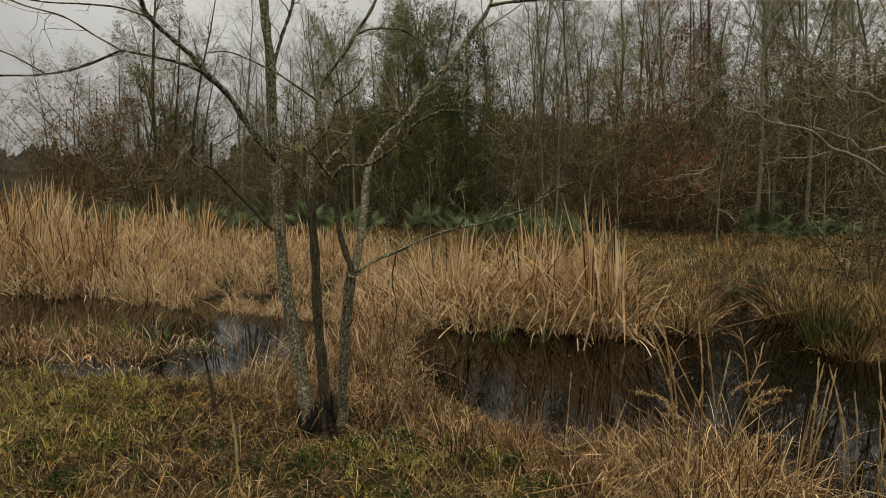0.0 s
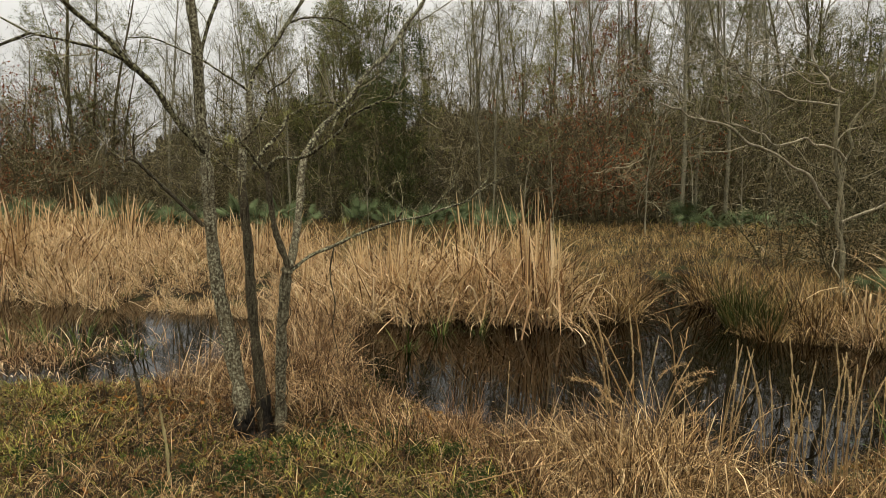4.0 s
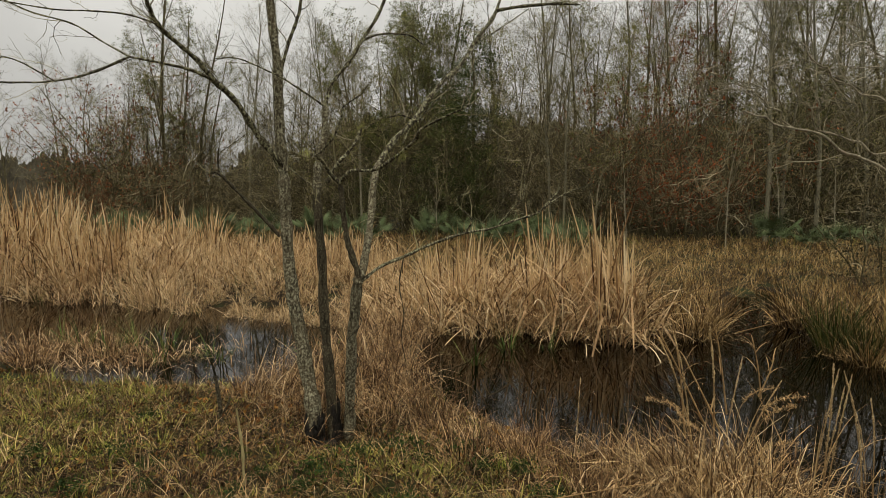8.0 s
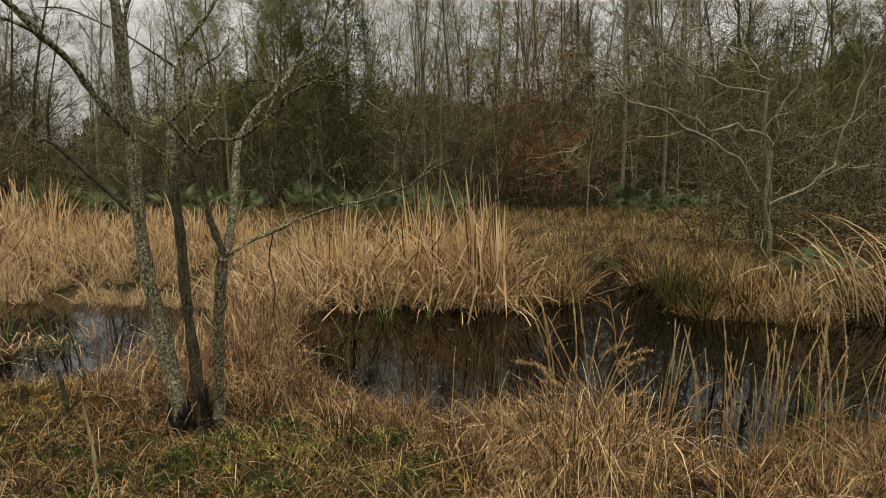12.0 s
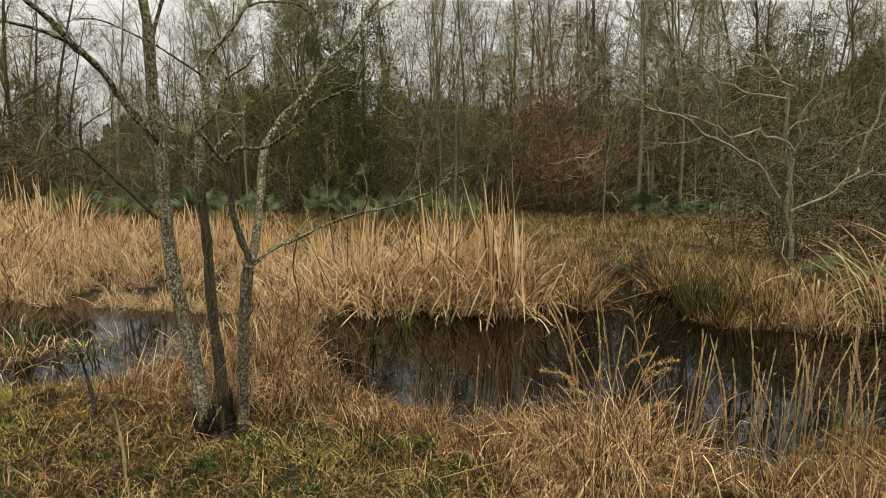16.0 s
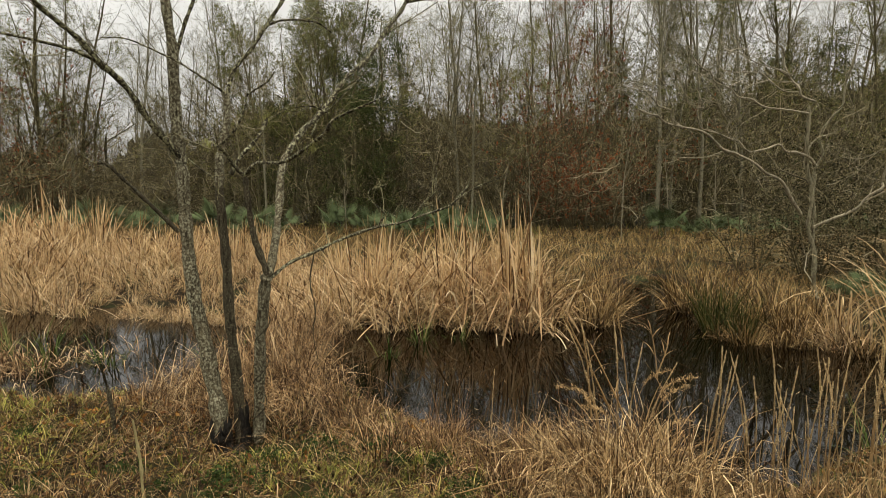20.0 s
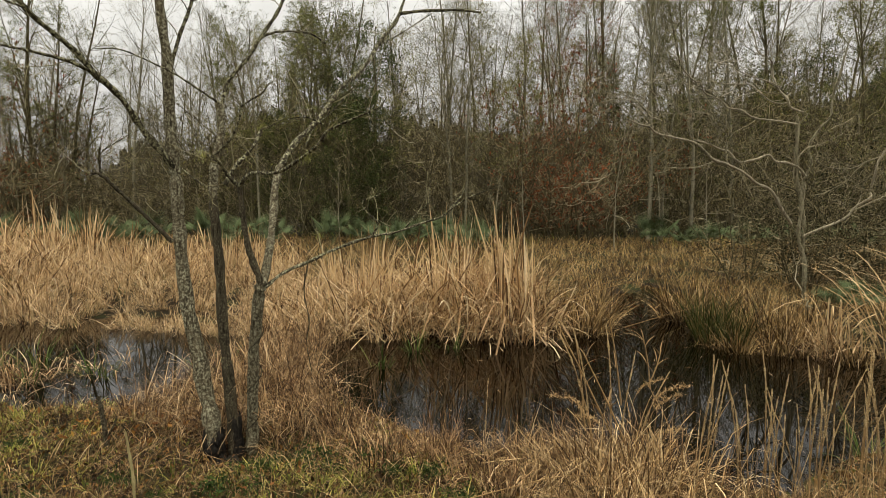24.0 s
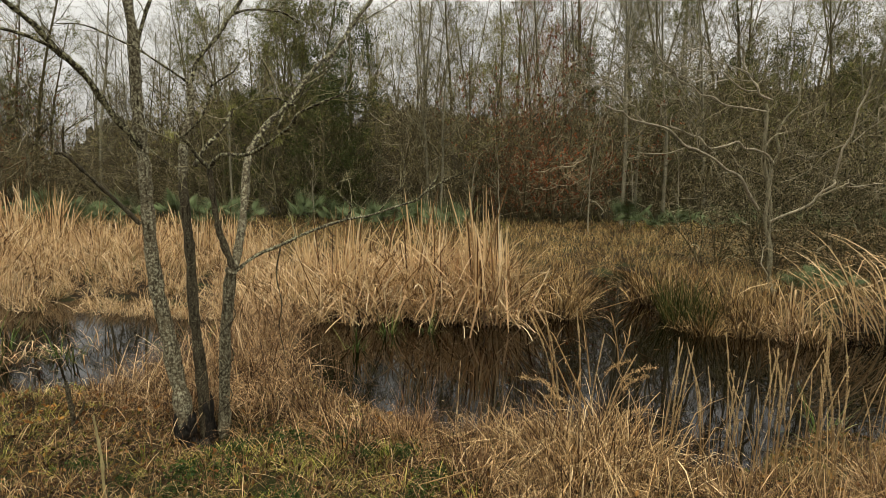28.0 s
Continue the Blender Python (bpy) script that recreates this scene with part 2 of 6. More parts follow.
PALEBARK = bark_mat("pale_grey_bark", (0.12, 0.11, 0.08), (0.36, 0.34, 0.26), LICHEN, 0.6, 0.6)
GREYBARK = bark_mat("grey_brown_bark", (0.055, 0.046, 0.024), (0.19, 0.165, 0.095), LICHEN, 0.6, 0.5)
SHRUBBARK = bark_mat("pale_shrub_bark", (0.16, 0.14, 0.1), (0.54, 0.5, 0.39), LICHEN, 0.66, 0.8)
STEMBARK = bark_mat("mossy_shrub_stem", (0.07, 0.06, 0.038), (0.34, 0.31, 0.22), LICHEN, 0.58, 0.6)
PALETWIG = blade_mat("pale_branch_bark", [(0.0, (0.2, 0.175, 0.11)), (0.6, (0.42, 0.38, 0.27)), (1.0, (0.66, 0.61, 0.46))], rough=0.85, patch=0.5, glow_through=0.0)
TWIG = blade_mat("twig_bark", [(0.0, (0.04, 0.034, 0.014)), (0.5, (0.21, 0.19, 0.095)), (1.0, (0.5, 0.47, 0.31))], rough=0.85, patch=0.5, glow_through=0.0)
BRUSHTWIG = blade_mat("brush_twig_bark", [(0.0, (0.013, 0.011, 0.006)), (0.5, (0.15, 0.126, 0.066)), (0.8, (0.43, 0.375, 0.23)), (1.0, (0.64, 0.57, 0.41))], rough=0.85, patch=0.5, glow_through=0.0)


def soil_mat():
    m, n, l, b = node_mat("wet_soil_and_litter", 0.9, 0.0, 0.1)
    vec = coords(n, l, 1.0)
    a = ramp_node(n, [(0.3, (0.008, 0.005, 0.0025)), (0.55, (0.022, 0.014, 0.006)), (0.75, (0.08, 0.048, 0.02))])
    l.new(noise_node(n, l, vec, 9.0, 8.0, 0.7), a.inputs["Fac"])
    g = ramp_node(n, [(0.45, (0, 0, 0)), (0.6, (1, 1, 1))])
    l.new(noise_node(n, l, vec, 1.3, 4.0), g.inputs["Fac"])
    l.new(mix_rgb(n, l, g.outputs["Color"], a.outputs["Color"], (0.025, 0.03, 0.008)), b.inputs["Base Color"])
    bp = n.new("ShaderNodeBump")
    bp.inputs["Strength"].default_value, bp.inputs["Distance"].default_value = 0.7, 0.03
    l.new(noise_node(n, l, vec, 40.0, 6.0), bp.inputs["Height"])
    l.new(bp.outputs["Normal"], b.inputs["Normal"])
    return m


def water_mat():
    m, n, l, b = node_mat("dark_bog_water", 0.01, 0.0, 0.5)
    b.inputs["IOR"].default_value = 1.33
    vec = coords(n, l, 1.0)
    c = ramp_node(n, [(0.35, (0.001, 0.0007, 0.0004)), (0.7, (0.004, 0.0025, 0.001))])
    l.new(noise_node(n, l, vec, 1.5, 4.0), c.inputs["Fac"])
    l.new(c.outputs["Color"], b.inputs["Base Color"])
    bp = n.new("ShaderNodeBump")
    bp.inputs["Strength"].default_value, bp.inputs["Distance"].default_value = 0.02, 0.01
    l.new(noise_node(n, l, vec, 5.0, 3.0), bp.inputs["Height"])
    l.new(bp.outputs["Normal"], b.inputs["Normal"])
    return m


# ---- geometry helpers ----
rng = np.random.default_rng(7)


def mesh_from(name, chunks, mats, smooth=False):
    """One mesh from chunks of (vertices, quads, material index)."""
    me = bpy.data.meshes.new(name)
    verts = np.concatenate([c[0].reshape(-1, 3) for c in chunks]).astype(np.float32)
    quads, idx, off = [], [], 0
    for v, q, *k in chunks:
        quads.append(q.reshape(-1, 4) + off)
        idx.append(np.full(q.size // 4, k[0] if k else 0))
        off += v.size // 3
    quads, idx = np.concatenate(quads), np.concatenate(idx)
    me.vertices.add(len(verts))
    me.vertices.foreach_set("co", verts.ravel())
    me.loops.add(quads.size)
    me.loops.foreach_set("vertex_index", quads.ravel().astype(np.int32))
    me.polygons.add(len(quads))
    me.polygons.foreach_set("loop_start", np.arange(0, quads.size, 4, dtype=np.int32))
    me.polygons.foreach_set("material_index", idx.astype(np.int32))
    if smooth:
        me.polygons.foreach_set("use_smooth", np.ones(len(quads), dtype=bool))
    for m in mats:
        me.materials.append(m)
    me.update(calc_edges=True)
    return me


def part(name, chunks, material, parent=None, label="", smooth=False):
    ob = new(name, mesh_from(name, chunks, material if isinstance(material, list) else [material], smooth))
    ob.parent = parent
    return tagged(ob, label)


def thing(name, label, category, group="", kind=""):
    return tagged(new(name), label, category, group, kind)


def blades(base, heading, lean, length, width, droop, segs=5, kink=None, twist=0.6, tip=0.12, gen=None, strap=2.2):
    """Ribbon leaves. base (n,3); heading: compass of the lean; lean and droop in radians; kink: (place along the leaf, extra turn)."""
    g = gen or rng
    n = len(base)
    heading, lean, length, width, droop = (np.broadcast_to(np.asarray(v, float), (n,)) for v in (heading, lean, length, width, droop))
    s = np.linspace(0, 1, segs + 1)
    ang = lean[:, None] + droop[:, None] * s[None] ** 1.6
    if kink is not None:
        at, turn = (np.broadcast_to(np.asarray(v, float), (n,)) for v in kink)
        ang = ang + turn[:, None] / (1 + np.exp(-(s[None] - at[:, None]) * 40))
    ang = np.minimum(ang, 3.0)
    step = length[:, None] / segs
    hor = np.concatenate([np.zeros((n, 1)), np.cumsum(np.sin(ang[:, 1:]) * step, 1)], 1)
    ver = np.concatenate([np.zeros((n, 1)), np.cumsum(np.cos(ang[:, 1:]) * step, 1)], 1)
    ch, sh = np.cos(heading)[:, None], np.sin(heading)[:, None]
    p = np.stack([base[:, :1] + hor * ch, base[:, 1:2] + hor * sh, base[:, 2:] + ver], -1)
    side = heading + np.pi / 2 + g.normal(0, twist, n)
    prof = np.clip(np.minimum(0.55 + 2.5 * s, 1.0) * np.clip((1 - s) * strap, tip, 1), tip, 1)
    off = np.stack([np.cos(side), np.sin(side), np.zeros(n)], -1)[:, None] * (width[:, None] * prof[None] / 2)[..., None]
    v = np.stack([p - off, p + off], 2)
    k = (np.arange(n)[:, None] * (segs + 1) + np.arange(segs)[None]) * 2
    return v, np.stack([k, k + 1, k + 3, k + 2], -1)


def tubes(P, R, sides=3):
    """Tapered round stems: P (n,k,3), R (n,k)."""
    P, R = np.asarray(P, float), np.asarray(R, float)
    n, k = R.shape
    T = np.gradient(P, axis=1)
    T /= np.linalg.norm(T, axis=-1, keepdims=True) + 1e-9
    M = T.mean(1)
    ref = np.where((np.abs(M[:, 2]) < 0.8)[:, None], [[0.0, 0, 1]], [[1.0, 0, 0]])[:, None]
    U = np.cross(T, np.broadcast_to(ref, T.shape))
    U /= np.linalg.norm(U, axis=-1, keepdims=True) + 1e-9
    W = np.cross(T, U)
    a = np.arange(sides) * 2 * np.pi / sides
    v = P[:, :, None] + R[:, :, None, None] * (np.cos(a)[None, None, :, None] * U[:, :, None] + np.sin(a)[None, None, :, None] * W[:, :, None])
    i, j, c = np.meshgrid(np.arange(n), np.arange(k - 1), np.arange(sides), indexing="ij")
    b = (i * k + j) * sides
    return v, np.stack([b + c, b + (c + 1) % sides, b + sides + (c + 1) % sides, b + sides + c], -1)


def spline(points, m):
    """m points on a smooth line through the given ones."""
    P = np.asarray(points, float)
    P = np.concatenate([[2 * P[0] - P[1]], P, [2 * P[-1] - P[-2]]])
    out = []
    for u in np.linspace(0, len(P) - 3 - 1e-6, m):
        i, f = int(u), u - int(u)
        a, b, c, d = P[i : i + 4]
        out.append(0.5 * (2 * b + (c - a) * f + (2 * a - 5 * b + 4 * c - d) * f**2 + (3 * b - a - 3 * c + d) * f**3))
    return np.array(out)


def sprout(P, R, n, k, s0, s1, length, angle, up=0.25, wiggle=0.12, thin=0.55, gen=None):
    """n side shoots on each of the stems P (m,q,3): their lines (m*n,k,3) and radii."""
    g = gen or rng
    m, q = R.shape
    t = g.uniform(s0, s1, (m, n)) * (q - 1)
    i = np.minimum(t.astype(int), q - 2)
    f = (t - i)[..., None]
    rows = np.arange(m)[:, None]
    start = P[rows, i] * (1 - f) + P[rows, i + 1] * f
    rad = (R[rows, i] * (1 - f[..., 0]) + R[rows, i + 1] * f[..., 0]) * thin
    T = P[rows, i + 1] - P[rows, i]
    T /= np.linalg.norm(T, axis=-1, keepdims=True) + 1e-9
    Q = g.normal(0, 1, (m, n, 3))
    Q -= (Q * T).sum(-1, keepdims=True) * T
    Q /= np.linalg.norm(Q, axis=-1, keepdims=True) + 1e-9
    a = g.normal(angle, 0.2, (m, n))[..., None]
    D = np.cos(a) * T + np.sin(a) * Q
    L = length * g.uniform(0.55, 1.2, (m, n))[..., None] * (1.15 - 0.5 * (t / (q - 1))[..., None])
    pts = [start]
    for _ in range(k - 1):
        D = D + g.normal(0, wiggle, (m, n, 3)) + [0, 0, up / (k - 1)]
        D /= np.linalg.norm(D, axis=-1, keepdims=True)
        pts.append(pts[-1] + D * L / (k - 1))
    out = np.stack(pts, 2).reshape(m * n, k, 3)
    taper = np.linspace(1, 0.35, k)
    return out, rad.reshape(-1, 1) * taper[None]


def leaf_cards(P, n, size, spread, gen=None):
    """n small leaves about the ends of the twigs P."""
    g = gen or rng
    ends = P[g.integers(0, len(P), n)]
    f = g.uniform(0.2, 1.0, n)[:, None]
    c = ends[:, -2] * (1 - f) + ends[:, -1] * f + g.normal(0, spread, (n, 3))
    a, b = g.normal(0, 1, (n, 3)), g.normal(0, 1, (n, 3))
    a /= np.linalg.norm(a, axis=1, keepdims=True)
    b -= (a * b).sum(1, keepdims=True) * a
    b /= np.linalg.norm(b, axis=1, keepdims=True)
    s = size * g.uniform(0.6, 1.4, n)[:, None]
    v = np.stack([c - a * s, c - b * s * 0.45, c + a * s, c + b * s * 0.45], 1)
    return v, np.arange(n * 4).reshape(n, 4)


# ---- ground, bank and water ----
NEAR_X = [-14, -8, -6.3, -5.2, -4.2, -3.9, -3.1, -2.4, -2.1, -1.95, -1.45, -1.15, -0.55, 0.0, 0.45, 1.0, 1.6, 1.9, 2.3, 3.1, 4.2, 6, 9, 14]
NEAR_Y = [8.5, 6.5, 5.8, 5.25, 5.05, 5.1, 5.05, 5.3, 6.6, 8.6, 8.6, 5.5, 5.0, 4.5, 4.1, 3.95, 3.75, 3.55, 3.55, 4.0, 4.0, 4.3, 5.0, 6.0]
FAR_X = [-14, -9.4, -5.8, -4.4, -3.9, -2.6, -2.2, -1.3, -0.8, 0.15, 1.5, 2.4, 3.3, 3.6, 4.8, 5.3, 6.8, 9, 14]
FAR_Y = [11, 9.4, 8.7, 8.57, 8.36, 8.2, 8.0, 8.0, 8.05, 7.85, 7.9, 8.3, 8.8, 7.5, 7.1, 6.65, 6.6, 7.2, 8.5]


def ground_height(x, y):
    near, far = np.interp(x, NEAR_X, NEAR_Y), np.interp(x, FAR_X, FAR_Y)
    d = np.minimum(y - near, far - y) + 0.13 * np.sin(x * 5.1 + y * 2.3) * np.sin(y * 4.3 - x) + 0.06 * np.sin(x * 11 + 2 * y)
    # a narrow side channel that runs back between the sedges
    u = np.clip(((x - 3.2) * 2.2 + (y - 7.8) * 5.7) / (2.2**2 + 5.7**2), 0, 1)
    d = np.maximum(d, 0.42 - 0.12 * u - np.hypot(x - 3.2 - 2.2 * u, y - 7.8 - 5.7 * u))
    wet = WATER - np.clip(d, 0, 1) * 0.3
    profile = np.interp(y, [0.5, 2.5, 4.2, 5.6, 9.0], [0.02, -0.12, -0.29, -0.36, -0.38])
    bank = np.minimum(WATER - d * 0.6, profile)
    beyond = WATER - 0.05 + np.clip((-d - 0.4) * 0.09, 0, 0.13) + np.clip((y - 10.5) * 0.03, 0, 0.38)
    dry = np.where(y > (near + far) / 2, beyond, bank)
    mat = 0.12 * np.exp(-(((x + 1.68) / 0.3) ** 2) - ((y - 6.2) / 1.3) ** 2)
    bumps = 0.025 * np.sin(x * 2.7 + 1) * np.cos(y * 3.1) + 0.015 * np.sin(x * 7.3 + y * 5.7)
    hummock = 0.04 * np.sin(x * 6.1 + 1.4 * np.sin(y * 2.9)) * np.sin(y * 6.7 + 1.2 * np.sin(x * 3.7)) * np.clip((7 - y) * 0.7, 0, 1)
    mat = mat - 0.1 * np.exp(-(((x + 1.4) / 0.36) ** 2) - ((y - 3.98) / 0.28) ** 2)
    return np.where(d > 0, wet, dry + (bumps + hummock) * np.clip(-d * 3, 0, 1)) + mat


def make_ground():
    gx = np.concatenate([-np.geomspace(700, 13, 24), np.arange(-12, 12.01, 0.12), np.geomspace(13, 700, 24)])
    gy = np.concatenate([-np.geomspace(700, 5, 18), np.arange(-4, 12.01, 0.12), np.geomspace(12.6, 900, 34)])
    X, Y = np.meshgrid(gx, gy, indexing="ij")
    V = np.stack([X, Y, ground_height(X, Y)], -1)
    i, j = np.meshgrid(np.arange(len(gx) - 1), np.arange(len(gy) - 1), indexing="ij")
    b = i * len(gy) + j
    q = np.stack([b, b + len(gy), b + len(gy) + 1, b + 1], -1)
    ob = part("ground", [(V, q)], soil_mat(), smooth=True)
    tagged(ob, "damp brown soil with leaf litter sloping to a bog pool", "ground", kind="structure")
    gx, gy = np.linspace(-14, 14, 29), np.linspace(3.0, 15, 10)
    X, Y = np.meshgrid(gx, gy, indexing="ij")
    i, j = np.meshgrid(np.arange(28), np.arange(9), indexing="ij")
    b = i * 10 + j
    q = np.stack([b, b + 10, b + 11, b + 1], -1)
    ob = part("water", [(np.stack([X, Y, X * 0 + WATER], -1), q)], water_mat())
    tagged(ob, "still dark brown bog water reflecting bare trees and sky", "water", kind="structure")


make_ground()


def on_ground(x, y, sink=0.02):
    x, y = np.asarray(x, float), np.asarray(y, float)
    return np.stack([x, y, ground_height(x, y) - sink], -1)


def at(x, y, turn=0.0, size=1.0, sink=0.03, wet=False):
    z = float(ground_height(np.array(x), np.array(y)))
    m = pose(x, y, (max(z, WATER - 0.1) if wet else z) - sink, 0, 0, turn)
    return m @ Matrix.Diagonal((size, size, size, 1))


def place_copy(master, m):
    """A copy of a thing at m, which may also scale it."""
    ob = copy_thing(master, m)
    ob.matrix_basis = m
    return ob


def scatter(masters, places, pick=None):
    """Stand the masters, and then copies of them, on the places."""
    used = set()
    for n, m in enumerate(places):
        k = pick[n] if pick else n % len(masters)
        if k in used:
            place_copy(masters[k], m)
        else:
            masters[k].matrix_basis = m
            used.add(k)
    for k, ob in enumerate(masters):
        if k not in used:
            for o in (*ob.children_recursive, ob):
                bpy.data.objects.remove(o)


# ---- the lichen-covered tree on the bank ----
TREE_LIMBS = [
    ("trunk", 0.064, 0.044, [(-1.53, 4.02, -0.46), (-1.57, 4.08, -0.05), (-1.67, 4.14, 0.38), (-1.77, 4.19, 0.81), (-1.83, 4.25, 1.25), (-1.87, 4.30, 1.71)]),
    ("upper_trunk", 0.044, 0.034, [(-1.87, 4.30, 1.71), (-1.90, 4.30, 2.12), (-1.90, 4.30, 2.44), (-1.95, 4.30, 2.98), (-1.99, 4.30, 3.48)]),
    ("limb", 0.021, 0.016, [(-1.89, 4.30, 2.45), (-1.83, 4.37, 2.74), (-1.77, 4.43, 2.98), (-1.77, 4.50, 3.29)]),
    ("limb", 0.034, 0.018, [(-1.87, 4.28, 1.75), (-2.00, 4.11, 2.00), (-2.08, 3.96, 2.21), (-2.17, 3.84, 2.33), (-2.23, 3.73, 2.45), (-2.31, 3.62, 2.54), (-2.37, 3.52, 2.63), (-2.37, 3.44, 2.71), (-2.35, 3.30, 2.86)]),
    ("limb", 0.016, 0.010, [(-2.11, 3.70, 2.31), (-2.20, 3.61, 2.35), (-2.32, 3.49, 2.37), (-2.45, 3.35, 2.38)]),
    ("limb", 0.010, 0.005, [(-2.45, 3.35, 2.38), (-2.59, 3.31, 2.46), (-2.77, 3.26, 2.57), (-3.02, 3.19, 2.64), (-3.33, 3.10, 2.80)]),
    ("limb", 0.012, 0.006, [(-2.45, 3.35, 2.38), (-2.69, 3.31, 2.28), (-2.92, 3.28, 2.23), (-3.21, 3.24, 2.22), (-3.53, 3.20, 2.24)]),
    ("branch", 0.005, 0.003, [(-2.94, 3.30, 2.23), (-3.07, 3.27, 2.31), (-3.20, 3.24, 2.37), (-3.39, 3.20, 2.40)]),
    ("limb", 0.010, 0.005, [(-2.29, 3.40, 2.59), (-2.46, 3.35, 2.64), (-2.66, 3.29, 2.65), (-2.88, 3.22, 2.65), (-3.26, 3.10, 2.70)]),
    ("dead_branch", 0.017, 0.012, [(-1.86, 4.20, 1.21), (-1.98, 4.14, 1.36), (-2.12, 4.08, 1.53), (-2.25, 4.02, 1.68), (-2.31, 4.00, 1.69)]),
    ("dead_branch", 0.011, 0.008, [(-2.27, 4.05, 1.68), (-2.26, 4.02, 1.78), (-2.24, 4.00, 1.87)]),
    ("branch", 0.004, 0.002, [(-2.25, 4.05, 1.85), (-2.08, 3.93, 1.90), (-1.91, 3.80, 1.95)]),
    ("branch", 0.006, 0.004, [(-1.82, 4.25, 1.76), (-1.69, 4.22, 1.66), (-1.57, 4.20, 1.59)]),
    ("dark_trunk", 0.045, 0.033, [(-1.41, 4.12, -0.45), (-1.46, 4.16, 0.15), (-1.50, 4.17, 0.55), (-1.52, 4.19, 1.03), (-1.54, 4.19, 1.25), (-1.56, 4.20, 1.53)]),
    ("trunk", 0.033, 0.028, [(-1.56, 4.20, 1.53), (-1.56, 4.24, 1.77), (-1.52, 4.27, 1.99), (-1.52, 4.30, 2.21)]),
    ("limb", 0.021, 0.016, [(-1.52, 4.30, 2.21), (-1.48, 4.36, 2.40), (-1.37, 4.42, 2.56), (-1.29, 4.48, 2.73), (-1.19, 4.54, 2.91), (-1.13, 4.60, 3.08), (-1.05, 4.70, 3.43)]),
    ("branch", 0.009, 0.005, [(-1.28, 4.50, 2.75), (-1.15, 4.53, 2.80), (-0.93, 4.57, 2.80), (-0.81, 4.60, 2.73)]),
    ("branch", 0.009, 0.004, [(-1.52, 4.30, 2.21), (-1.68, 4.23, 2.32), (-1.80, 4.18, 2.40), (-1.88, 4.14, 2.44), (-2.10, 4.06, 2.53), (-2.25, 4.00, 2.52)]),
]
